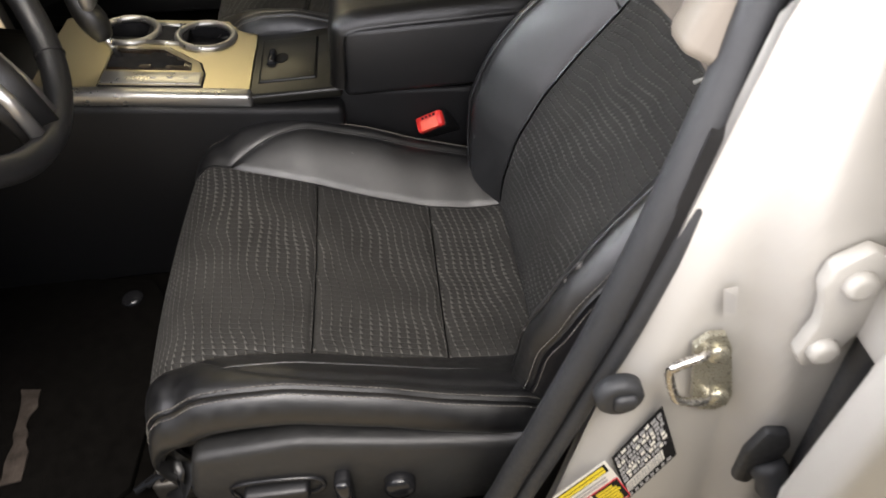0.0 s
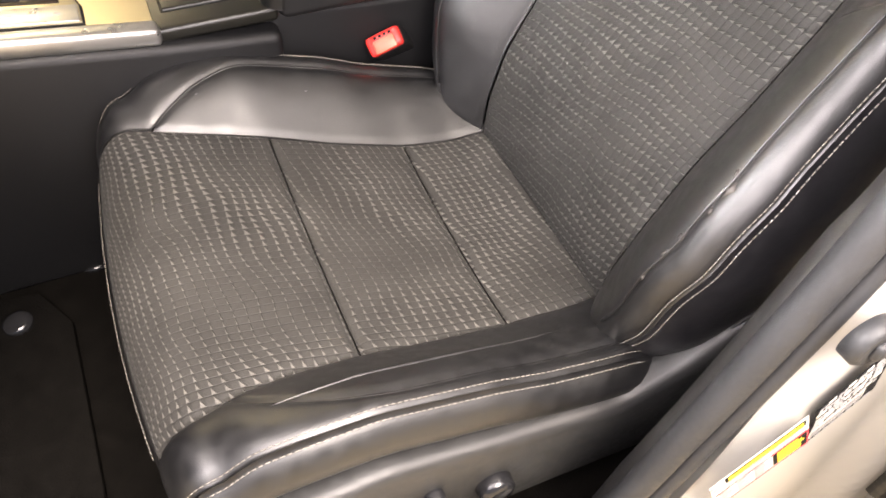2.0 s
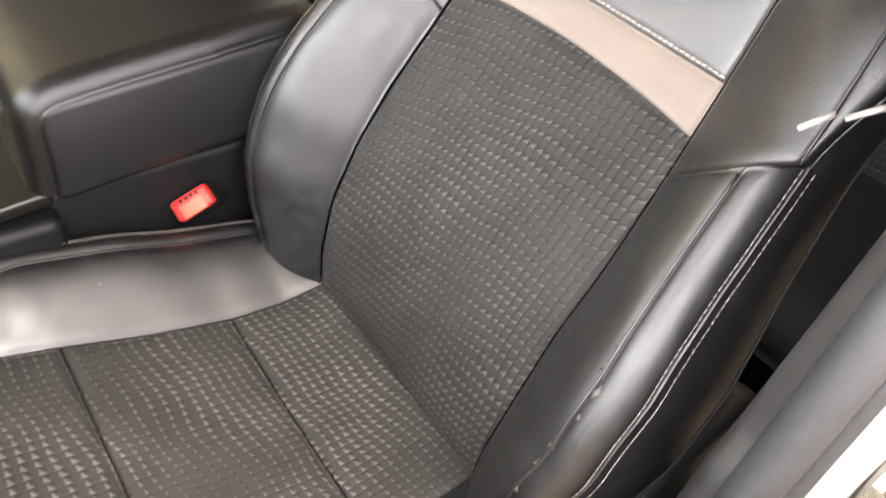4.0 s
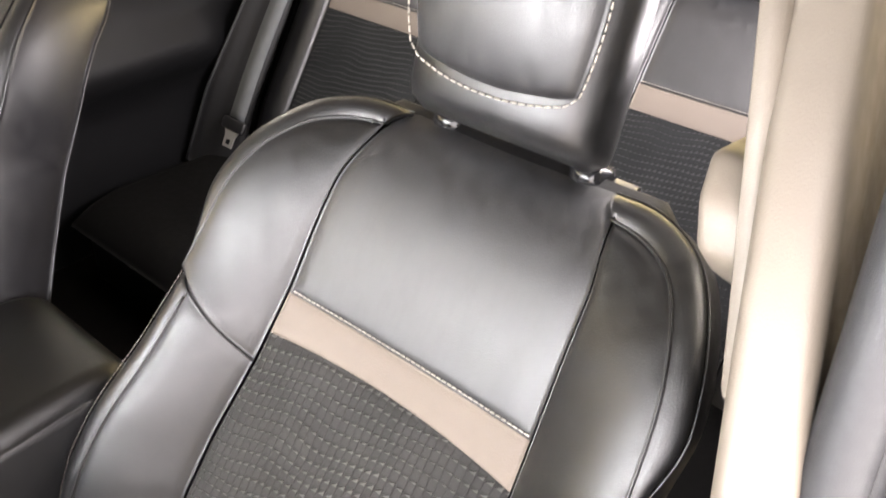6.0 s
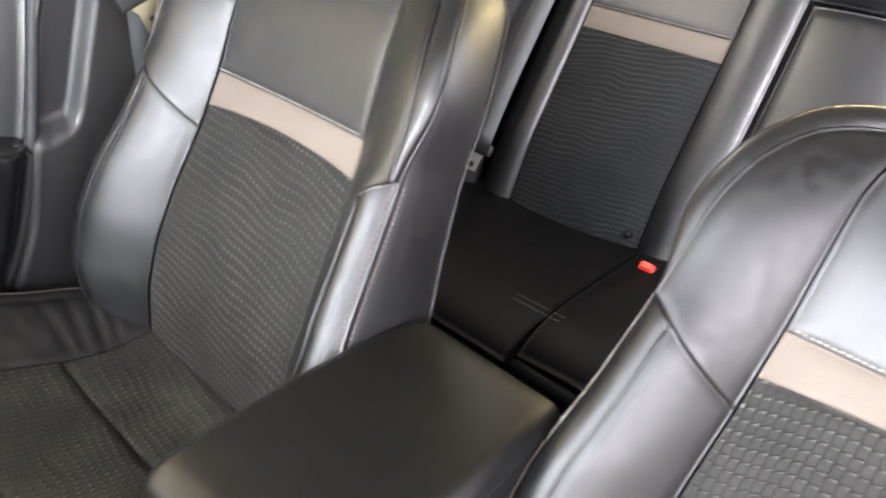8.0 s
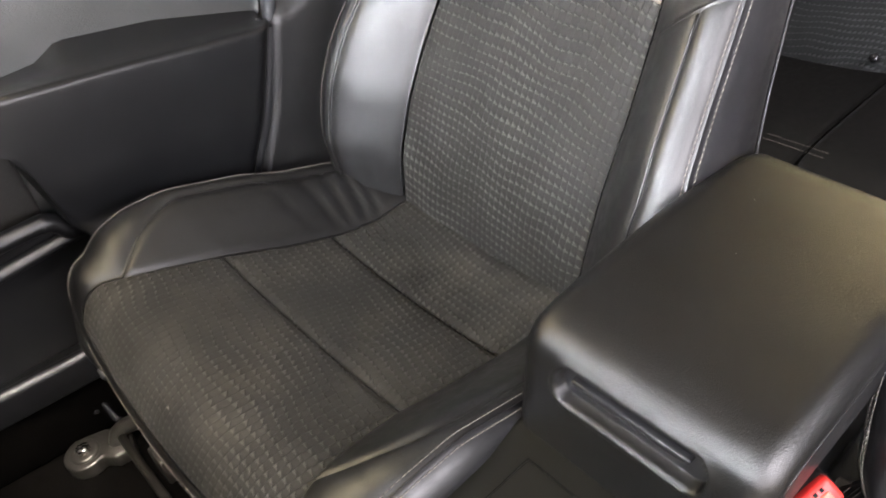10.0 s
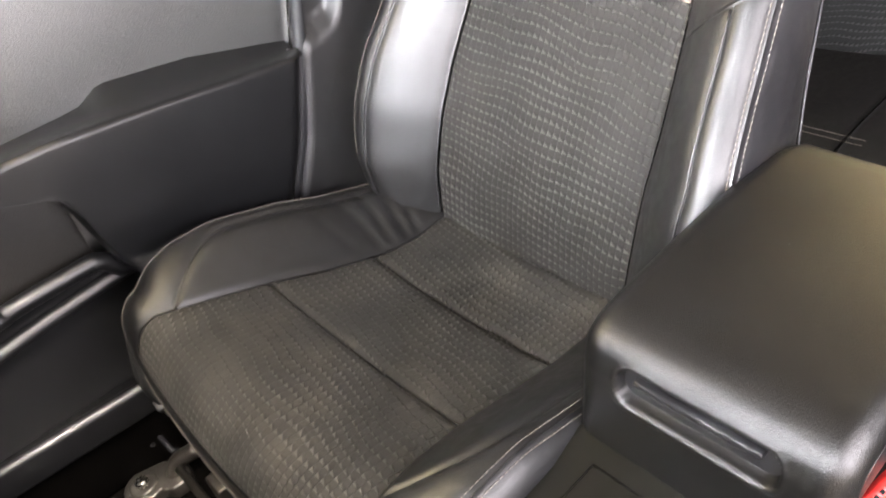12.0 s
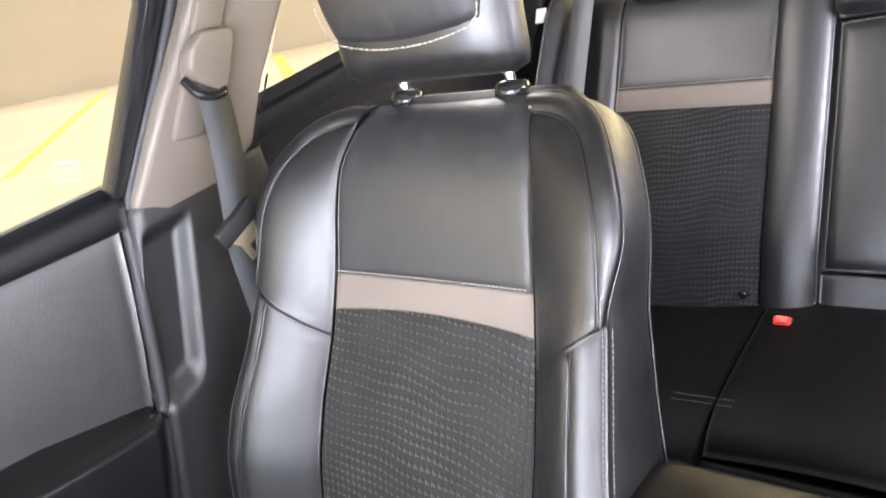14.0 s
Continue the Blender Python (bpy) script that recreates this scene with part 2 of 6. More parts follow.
CONCRETE = material("sandy_concrete_floor", (0.49, 0.405, 0.27), 0.7, spread=0.15, scale=1.5)
YELLOW = material("yellow_road_paint", (0.75, 0.5, 0.1), 0.7, spread=0.1)
PAPER = material("white_label_paper", (0.78, 0.76, 0.7), 0.6, spread=0.03)
INK = material("black_ink", (0.012, 0.012, 0.013), 0.7, spread=0.1, spec=0.1)
SCUFF = material("worn_leather_scuff", (0.055, 0.05, 0.047), 0.7, spread=0.5, scale=120)
WORN = material("worn_brown_patch", (0.045, 0.036, 0.03), 0.9, spread=0.75, scale=45, grain=0.6, grain_scale=500, spec=0.15)
YELLOW_INK = material("yellow_ink", (0.8, 0.62, 0.03), 0.6, spread=0.05)
RED_INK = material("red_ink", (0.65, 0.04, 0.06), 0.6)
GREY_INK = material("grey_ink", (0.35, 0.35, 0.36), 0.6)
glass = bpy.data.materials.new("window_glass")
glass.use_nodes = True
gb = glass.node_tree.nodes["Principled BSDF"]
gb.inputs["Transmission Weight"].default_value, gb.inputs["Roughness"].default_value = 1.0, 0.0
gb.inputs["IOR"].default_value, gb.inputs["Base Color"].default_value = 1.1, (0.76, 0.78, 0.75, 1)
GLASS = glass


# ---- building helpers ----
def thing(name, at, label, category, group="", kind=""):
    ob = new(name)
    ob.location = at
    return tagged(ob, label, category, group, kind)


def attach(ob, parent, label=""):
    if parent is not None:
        ob.parent = parent
        if parent.type == "EMPTY":
            ob.matrix_parent_inverse = Matrix.Translation(-parent.location)
    if label:
        ob["label"] = label
    return ob


def mesh_object(name, verts, faces, mat, parent=None, label="", smooth=True, uvs=None):
    me = bpy.data.meshes.new(name)
    me.from_pydata([tuple(v) for v in verts], [], faces)
    me.materials.append(mat)
    if uvs is not None:
        layer = me.uv_layers.new(name="UVMap")
        ids = np.empty(len(me.loops), dtype=np.int32)
        me.loops.foreach_get("vertex_index", ids)
        layer.data.foreach_set("uv", np.asarray(uvs, dtype=np.float32)[ids].ravel())
    if smooth:
        me.polygons.foreach_set("use_smooth", [True] * len(me.polygons))
    me.update()
    return attach(new(name, me), parent, label)


def part(name, bm, mat, parent=None, label="", smooth=True):
    bmesh.ops.recalc_face_normals(bm, faces=bm.faces)
    me = bpy.data.meshes.new(name)
    bm.to_mesh(me)
    bm.free()
    me.materials.append(mat)
    if smooth:
        me.polygons.foreach_set("use_smooth", [True] * len(me.polygons))
        me.set_sharp_from_angle(angle=radians(40))
    return attach(new(name, me), parent, label)


def rbox(name, lo, hi, r, mat, parent=None, label="", seg=3, shape=None):
    """A block with rounded edges; shape may move its vertices."""
    bm = bmesh.new()
    bmesh.ops.create_cube(bm, size=1)
    for v in bm.verts:
        v.co = Vector([lo[i] + (hi[i] - lo[i]) * (v.co[i] + 0.5) for i in range(3)])
    if r:
        bmesh.ops.bevel(bm, geom=list(bm.edges), offset=r, segments=seg, profile=0.5, affect="EDGES")
    if shape:
        for v in bm.verts:
            v.co = Vector(shape(*v.co))
    return part(name, bm, mat, parent, label)


def prism(name, outline, axis, lo, hi, r, mat, parent=None, label="", seg=2, shape=None, cuts=0):
    """An outline in the two other axes, drawn out along one axis, with rounded edges."""
    bm = bmesh.new()
    def place(a, b, c):
        return {"x": (c, a, b), "y": (a, c, b), "z": (a, b, c)}[axis]
    bottom = [bm.verts.new(place(a, b, lo)) for a, b in outline]
    top = [bm.verts.new(place(a, b, hi)) for a, b in outline]
    bm.faces.new(bottom)
    bm.faces.new(top)
    n = len(outline)
    for i in range(n):
        bm.faces.new((bottom[i], bottom[(i + 1) % n], top[(i + 1) % n], top[i]))
    bmesh.ops.recalc_face_normals(bm, faces=bm.faces)
    if r:
        bmesh.ops.bevel(bm, geom=list(bm.edges), offset=r, segments=seg, profile=0.5, affect="EDGES", clamp_overlap=True)
    if cuts:
        bmesh.ops.subdivide_edges(bm, edges=list(bm.edges), cuts=cuts)
    if shape:
        for v in bm.verts:
            v.co = Vector(shape(*v.co))
    return part(name, bm, mat, parent, label)


def lerp(table, x):
    return float(np.interp(x, [a for a, _ in table], [b for _, b in table]))


def smooth_line(points, steps=8):
    """A Catmull-Rom line through the points."""
    p = [Vector(q) for q in points]
    p = [2 * p[0] - p[1], *p, 2 * p[-1] - p[-2]]
    out = []
    for i in range(1, len(p) - 2):
        for k in range(steps):
            t = k / steps
            a, b, c, d = p[i - 1], p[i], p[i + 1], p[i + 2]
            out.append(0.5 * (2 * b + (c - a) * t + (2 * a - 5 * b + 4 * c - d) * t * t + (3 * b - a - 3 * c + d) * t * t * t))
    out.append(p[-2])
    return out


def tube(name, points, r, mat, parent=None, label="", n=8, closed=False, flat=1.0):
    """A cord of radius r (or one radius a point) along a line of points."""
    p = [Vector(q) for q in points]
    rs = r if isinstance(r, (list, tuple)) else [r] * len(p)
    verts, faces = [], []
    up = None
    for i, q in enumerate(p):
        a, b = (p[i - 1], p[(i + 1) % len(p)]) if closed else (p[max(0, i - 1)], p[min(len(p) - 1, i + 1)])
        t = (b - a).normalized()
        if up is None:
            up = t.orthogonal().normalized()
        up = (up - t * up.dot(t)).normalized()
        side = t.cross(up)
        for k in range(n):
            ang = 2 * math.pi * k / n
            verts.append(q + rs[i] * (math.cos(ang) * up + flat * math.sin(ang) * side))
    m = len(p)
    for i in range(m if closed else m - 1):
        for k in range(n):
            j = (i + 1) % m
            faces.append((i * n + k, i * n + (k + 1) % n, j * n + (k + 1) % n, j * n + k))
    if not closed:
        faces += [tuple(range(n))[::-1], tuple(range((m - 1) * n, m * n))]
    return mesh_object(name, verts, faces, mat, parent, label)


def stitching(name, points, parent, mat=None, dash=0.0044, gap=0.0016, r=0.00048):
    """Single stitches along a line."""
    p = [Vector(q) for q in points]
    lengths = [0.0]
    for a, b in zip(p, p[1:]):
        lengths.append(lengths[-1] + (b - a).length)
    def at(s):
        i = min(max(int(np.searchsorted(lengths, s)) - 1, 0), len(p) - 2)
        f = (s - lengths[i]) / max(lengths[i + 1] - lengths[i], 1e-9)
        return p[i].lerp(p[i + 1], f)
    verts, faces, s = [], [], 0.0
    while s + dash < lengths[-1]:
        a, b = at(s), at(s + dash)
        t = (b - a).normalized()
        u = t.orthogonal().normalized()
        w = t.cross(u)
        k = len(verts)
        for q in (a, b):
            verts += [q + r * u, q + r * w, q - r * u, q - r * w]
        faces += [(k + i, k + (i + 1) % 4, k + 4 + (i + 1) % 4, k + 4 + i) for i in range(4)] + [(k + 3, k + 2, k + 1, k), (k + 4, k + 5, k + 6, k + 7)]
        s += dash + gap
    ob = mesh_object(name, verts, faces, mat or THREAD, parent)
    return tagged(ob, kind="stuff")


def panel(name, surface, ns, nt, mat, parent, out, label="", groove=0.0028, reach=0.0048, skirt=0.018, sides=(1, 1, 1, 1)):
    """A padded cover panel over surface(s, t) -> place, u, v: drawn in at its seams (sides: s0, s1, t0, t1) and turned down round its edge."""
    def spaced(n):
        return [0.65 * (0.5 - 0.5 * math.cos(math.pi * i / n)) + 0.35 * i / n for i in range(n + 1)]
    S, T = spaced(ns), spaced(nt)
    grid = [[surface(s, t) for t in T] for s in S]
    P = np.array([[tuple(c[0]) for c in row] for row in grid])
    UV = np.array([[(c[1], c[2]) for c in row] for row in grid])
    ds, dt = np.gradient(P, axis=0), np.gradient(P, axis=1)
    N = np.cross(ds, dt)
    N /= np.linalg.norm(N, axis=2, keepdims=True) + 1e-12
    flip = float((N.reshape(-1, 3) @ np.array(out)).sum()) < 0
    if flip:
        N = -N
    ls = np.concatenate([np.zeros((1, nt + 1)), np.cumsum(np.linalg.norm(np.diff(P, axis=0), axis=2), axis=0)])
    lt = np.concatenate([np.zeros((ns + 1, 1)), np.cumsum(np.linalg.norm(np.diff(P, axis=1), axis=2), axis=1)], axis=1)
    sink = np.zeros(ls.shape)
    for on, d in zip(sides, (ls, ls[-1:] - ls, lt, lt[:, -1:] - lt)):
        if on:
            sink = np.maximum(sink, np.exp(-((d / reach) ** 2)) + 0.22 * np.exp(-((d / (reach * 3.5)) ** 2)))
    P = P - N * (groove * sink)[..., None]
    verts = P.reshape(-1, 3).tolist()
    uvs = UV.reshape(-1, 2).tolist()
    w = nt + 1
    faces = [(i * w + j, (i + 1) * w + j, (i + 1) * w + j + 1, i * w + j + 1) for i in range(ns) for j in range(nt)]
    ring = [(0, j) for j in range(nt)] + [(i, nt) for i in range(ns)] + [(ns, j) for j in range(nt, 0, -1)] + [(i, 0) for i in range(ns, 0, -1)]
    base = len(verts)
    for i, j in ring:
        verts.append((P[i, j] - N[i, j] * skirt).tolist())
        uvs.append(UV[i, j].tolist())
    m = len(ring)
    for k in range(m):
        (i, j), (a, b) = ring[k], ring[(k + 1) % m]
        faces.append((i * w + j, a * w + b, base + (k + 1) % m, base + k)[::-1])
    if flip:
        faces = [f[::-1] for f in faces]
    return mesh_object(name, verts, faces, mat, parent, label, uvs=uvs)


# ---- garage ----
FLOOR = 0.40
ground = rbox("ground", (-60, -60, GROUND - 0.3), (60, 60, GROUND), 0, CONCRETE)
tagged(ground, "sandy beige concrete garage floor in daylight", "floor", kind="structure")
bm = bmesh.new()
wall_dir = Vector((1.6, -7.6, 0)).normalized()
wall_at = Vector((6.75, 11.2, 0))
off = Vector((-wall_dir.y, wall_dir.x, 0))
corners = [wall_at - wall_dir * 26, wall_at + wall_dir * 40]
quad = [corners[0], corners[1], corners[1] + off * 0.3, corners[0] + off * 0.3]
lo = [bm.verts.new((p.x, p.y, GROUND - 0.1)) for p in quad]
hi = [bm.verts.new((p.x, p.y, 5.0)) for p in quad]
bm.faces.new(lo), bm.faces.new(hi)
for i in range(4):
    bm.faces.new((lo[i], lo[(i + 1) % 4], hi[(i + 1) % 4], hi[i]))
tagged(part("wall_back", bm, WALL, smooth=False), "plain cream painted garage wall beyond the car", "wall", kind="structure")
# Unseen wall, added so that the console has something warm to reflect.
bounce_wall = rbox("wall_bounce", (-14, 9.0, GROUND - 0.1), (2.4, 9.3, 6.5), 0, WALL)
tagged(bounce_wall, "unseen cream wall added beside the car for warm reflections", "wall", kind="structure")
for a, b in (((4.2, 5.0), (7.0, 8.45)), ((2.6, 7.7), (6.1, 11.75))):
    t = (Vector((*b, 0)) - Vector((*a, 0))).normalized()
    s = Vector((-t.y, t.x, 0)) * 0.07
    p = [Vector((*a, 0)) + s, Vector((*b, 0)) + s, Vector((*b, 0)) - s, Vector((*a, 0)) - s]
    mark = prism("bay_line", [(q.x, q.y) for q in p], "z", GROUND - 0.01, GROUND + 0.004, 0, YELLOW)
    tagged(mark, "faded yellow painted parking bay line on the floor", "road marking", "bay lines", "structure")

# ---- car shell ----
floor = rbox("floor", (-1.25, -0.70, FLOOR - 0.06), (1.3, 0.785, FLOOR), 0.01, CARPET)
tagged(floor, "dark worn carpet on the cabin floor", "floor", kind="structure")


def roof_shape(a, b, c):
    return (a, b, c - 0.07 * (abs(b) / 0.7) ** 3 - 0.05 * max(0, (a - 0.7)) ** 1.5 - 0.10 * max(0, -0.05 - a) ** 1.6)


bm = bmesh.new()
bmesh.ops.create_grid(bm, x_segments=20, y_segments=16, size=0.5)
for v in bm.verts:
    v.co = Vector(roof_shape(0.45 + v.co.x * 1.7, v.co.y * 1.36, 1.535))
top = bmesh.ops.extrude_face_region(bm, geom=list(bm.faces))
for v in top["geom"]:
    if isinstance(v, bmesh.types.BMVert):
        v.co.z += 0.04
tagged(part("ceiling", bm, HEADLINER), "grey cloth headliner under the car roof", "headliner", kind="structure")

# Unseen dashboard; its top is raised to keep windscreen light off the cushions.
bulk = prism("wall_front", [(-1.3, FLOOR - 0.05), (-1.05, FLOOR - 0.05), (-1.0, 0.62), (-0.90, 0.75), (-0.69, 0.86), (-0.62, 0.93), (-0.592, 1.04), (-0.602, 1.12), (-0.66, 1.148), (-0.9, 1.13), (-1.3, 1.04)], "y", -0.70, 0.70, 0.02, SOFT, seg=3)
tagged(bulk, "unseen black dashboard and footwell end, raised to shade the seats", "dashboard", kind="structure")
shelf = prism("wall_rear", [(1.24, FLOOR), (1.5, FLOOR), (1.75, 1.12), (1.70, 1.17), (1.26, 1.15)], "y", -0.70, 0.70, 0.02, SOFT)
tagged(shelf, "dark rear parcel shelf behind the back seat", "parcel shelf", kind="structure")
pane = prism("window_rear", [(1.62, 1.16), (1.63, 1.16), (1.32, 1.47), (1.31, 1.47)], "y", -0.60, 0.60, 0, GLASS)
pane.visible_shadow = False
tagged(pane, "clear sloping rear window glass", "window", kind="structure")
pane = prism("window_front", [(-1.28, 1.05), (-1.27, 1.05), (-0.42, 1.50), (-0.43, 1.50)], "y", -0.62, 0.62, 0, GLASS)
pane.visible_shadow = False
tagged(pane, "clear windscreen glass", "window", kind="structure")


def side_shell(s):
    """Pillars, rear door and trim of one side; s: +1 on the passenger's side."""
    # inner upper pillar trim
    pillar = thing("centre_pillar", (0.2, s * 0.72, FLOOR), "centre pillar with pale upper trim and dark lower trim", "car pillar", "centre pillars", "structure")
    back, drop = (0.0, 0.0) if s > 0 else (0.030, -0.028)
    outline = [(a + back, c + (drop if c < 1.4 else 0)) for a, c in ((0.094, 1.137), (0.135, 1.112), (0.222, 1.112), (0.30, 1.145), (0.330, 1.22), (0.395, 1.325), (0.465, 1.475), (0.315, 1.475), (0.246, 1.364), (0.17, 1.255))]
    def lean(a, b, c):
        return (a, b - s * (0.30 if s > 0 else 0.34) * max(0, c - 1.14 - drop), c)
    inner, outer = (0.70, 0.745) if s > 0 else (0.683, 0.720)
    prism("upper_trim", outline, "y", *sorted((s * inner, s * outer)), 0.010, BEIGE, pillar, "pale beige plastic pillar trim", seg=3, shape=lean)
    prism("anchor_track", [(a + back, c + (drop if c < 1.4 else 0)) for a, c in ((0.165, 1.20), (0.212, 1.19), (0.34, 1.45), (0.295, 1.46))], "y", *sorted((s * (inner - 0.010), s * (inner + 0.005))), 0.006, BEIGE, pillar, "raised belt height track", shape=lean)
    prism("belt_anchor", [(0.197, 1.278), (0.210, 1.262), (0.240, 1.238), (0.252, 1.240), (0.276, 1.298), (0.270, 1.312), (0.226, 1.318), (0.205, 1.302)], "y", *sorted((s * (0.672 if s > 0 else 0.652), s * inner)), 0.010, BEIGE, pillar, "pale plastic belt anchor cover", seg=3, shape=lambda a, b, c: lean(a + back, b, c + 1.9 * drop))
    def lower(a, t):
        z = 0.44 + 0.70 * t
        x0 = lerp([(0.44, -0.03), (0.55, 0.0), (0.66, 0.04), (0.775, 0.075), (0.88, 0.105), (1.05, 0.142), (1.14, 0.168)], z) if s < 0 else lerp([(0.44, -0.085), (0.64, -0.075), (0.756, -0.018), (0.889, 0.019), (1.0, 0.052), (1.14, 0.089)], z)
        x = x0 + (0.31 - x0) * a ** 1.3
        def step(e0, e1, q):
            k = min(1, max(0, (q - e0) / (e1 - e0)))
            return k * k * (3 - 2 * k)
        mid = back + 0.0595 + 0.343 * (z - drop - 0.91)
        low = 0.875 + drop + 0.35 * max(0, x - mid)
        wall = step(0.026, 0.038, abs(x - mid)) if x < mid else step(0.020, 0.040, x - mid)
        pocket = (1 - wall) * step(low, low + 0.035, z) * (1 - step(1.085 + drop, 1.112 + drop, z))
        q = max(0, 1 - (x - x0) / 0.020)
        return Vector((x, s * ((0.70 if s > 0 else 0.694) + 0.022 * pocket + 0.024 * (1 - math.sqrt(max(0, 1 - q * q)))), z)), x, z
    panel("lower_trim", lower, 110, 110, TRIM, pillar, (0, -s, 0), "dark plastic lower pillar trim with a shallow recess", groove=0.002, skirt=0.025)
    return pillar


side_shell(1)
side_shell(-1)

# side walls that close the cabin
for s, word in ((1, "right"), (-1, "left")):
    rear = thing("rear_door", (0.7, s * 0.76, FLOOR), "closed rear door with dark inner panel", "car door", "rear doors")
    def skin(a, t):
        z = 0.40 + 0.78 * t
        x = 0.31 + 0.85 * a
        arm = 0.05 * math.exp(-(((z - 0.80) / 0.055) ** 2)) * (1 if x < 0.95 else 0)
        return Vector((x, s * (0.745 - arm - 0.02 * max(0, z - 1.10) / 0.08), z + 0.05 * a * t)), x, z
    panel("inner_panel", skin, 24, 30, SOFT, rear, (0, -s, 0), skirt=0.04)
    if s > 0:
        rbox("outer_skin", (0.31, s * 0.80 - 0.02, 0.35), (1.2, s * 0.80 + 0.02, 1.16), 0.01, PAINT, rear, "white painted outer skin")
    pane = prism("window_pane", [(0.315, 1.14), (1.10, 1.2), (1.08, 1.40), (0.9, 1.46), (0.47, 1.48)], "y", *sorted((s * 0.715, s * 0.72)), 0, GLASS, rear, "clear side window glass", shape=lambda a, b, c: (a, b - s * 0.30 * max(0, c - 1.14), c))
    pane.visible_shadow = False
    prism("window_frame", [(0.90, 1.20), (1.14, 1.21), (1.06, 1.44), (0.98, 1.46)], "y", *sorted((s * 0.70, s * 0.73)), 0.004, PLASTIC, rear, "dark rear window frame", shape=lambda a, b, c: (a, b - s * 0.30 * max(0, c - 1.14), c))
    quarter = prism("wall_quarter_" + word, [(1.05, FLOOR), (1.6, FLOOR), (1.72, 1.16), (1.45, 1.48), (1.20, 1.52), (1.02, 1.49), (1.12, 1.2)], "y", *sorted((s * 0.69, s * 0.76)), 0.01, SOFT, shape=lambda a, b, c: (a, b - s * 0.30 * max(0, c - 1.14), c))
    tagged(quarter, "dark rear quarter trim beside the back seat", "pillar trim", kind="structure")
    rail = tube("wall_roof_rail_" + word, smooth_line([(-1.15, s * 0.66, 1.06), (-0.6, s * 0.645, 1.36), (-0.25, s * 0.635, 1.475), (0.2, s * 0.63, 1.50), (0.7, s * 0.63, 1.49), (1.15, s * 0.63, 1.42)]), 0.022, HEADLINER)
    tagged(rail, "grey cloth-covered roof rail", "roof rail", kind="structure")

# ---- passenger's door ----
door = thing("front_door", (-0.4, 0.75, 0.4), "closed front passenger door with black armrest and grey vinyl insert", "car door")


def door_patch(x0, x1, z0, z1, depth):
    def f(a, t):
        x = x0(t) + (x1(t) - x0(t)) * a
        lo, hi = z0(x), z1(x)
        z = lo + (hi - lo) * t
        return Vector((x, 0.735 - depth(x, z, t), z)), x, z
    return f


def rear_edge(z):
    return lerp([(0.42, -0.09), (0.64, -0.085), (0.756, -0.025), (0.873, 0.018), (1.116, 0.082), (1.17, 0.10)], z)


def sill_z(x):
    return 1.172 + 0.06 * max(0, -x - 0.1) * 0.3


def belt_z(x):
    return 1.116 - 0.10 * (x - 0.08) * 0.6


panel("upper_pad", door_patch(lambda t: -1.0, lambda t: rear_edge(1.116 + 0.056 * t), belt_z, sill_z, lambda x, z, t: 0.010 + 0.014 * math.sin(math.pi * min(1, t * 0.6 + 0.3)) - 0.03 * max(0, t - 0.8) / 0.2), 30, 10, SOFT, door, (0, -1, 0), "soft black window-sill pad", skirt=0.05)


ARM_LOW = [(-1.0, 0.93), (-0.457, 0.914), (-0.40, 0.896), (-0.35, 0.876), (-0.31, 0.862), (-0.26, 0.854), (-0.142, 0.838), (-0.005, 0.806), (0.02, 0.80)]


def arm_z(x):
    return lerp([(-1.0, 0.945), (-0.45, 0.933), (-0.30, 0.930), (-0.266, 0.931), (-0.237, 0.946), (-0.123, 0.927), (0.024, 0.886)], x)


panel("door_insert", door_patch(lambda t: -1.0, lambda t: rear_edge(0.876 + 0.24 * t), lambda x: arm_z(x) - 0.02, belt_z, lambda x, z, t: 0.006 * math.sin(math.pi * t)), 30, 20, DOORCLOTH, door, (0, -1, 0), "grey grained vinyl door insert", skirt=0.03)


RIDGE_Z = [(-1.0, 0.70), (-0.566, 0.717), (-0.42, 0.727), (-0.301, 0.732), (-0.24, 0.728), (-0.19, 0.716), (-0.13, 0.690), (-0.088, 0.655), (0.02, 0.64)]
ARM_EDGE = [(-1.0, 0.955), (-0.318, 0.935), (-0.194, 0.919), (-0.022, 0.891), (0.03, 0.882)]


def arm_low(x):
    return lerp(ARM_LOW, x)


def armrest(a, t):
    """Side of the door below the bright front edge, the edge itself and the flat top behind it."""
    x1 = rear_edge(0.66 + 0.22 * min(1, t / 0.7)) - 0.004
    x = -0.95 + (x1 + 0.95) * a
    full = 1 / (1 + math.exp(-(x + 0.328) / 0.005))
    edge = lerp(ARM_EDGE, x)
    low = arm_low(x) + (lerp(RIDGE_Z, x) - arm_low(x)) * full
    end = 0.030 * max(0, 1 - (x1 - x) / 0.03) ** 2
    face = lerp([(-1.0, 0.690), (-0.5, 0.674), (-0.3, 0.665), (-0.1, 0.665), (0.02, 0.672)], x) + end
    if t < 0.66:
        k = t / 0.66
        z = low + (edge - 0.007 - low) * k
        y = face + 0.016 * full * (1 - k) ** 1.5 - 0.014 * full * math.exp(-(k / 0.06) ** 2)
    elif t < 0.78:
        k = (t - 0.66) / 0.12 * math.pi / 2
        y, z = face + 0.007 * (1 - math.cos(k)), edge - 0.007 + 0.007 * math.sin(k)
    else:
        k = (t - 0.78) / 0.22
        y = face + 0.007 + (0.733 - face - 0.007) * k
        z = edge + (arm_z(x) - edge) * k - 0.004 * math.sin(math.pi * k)
    return Vector((x, y, z)), x, z


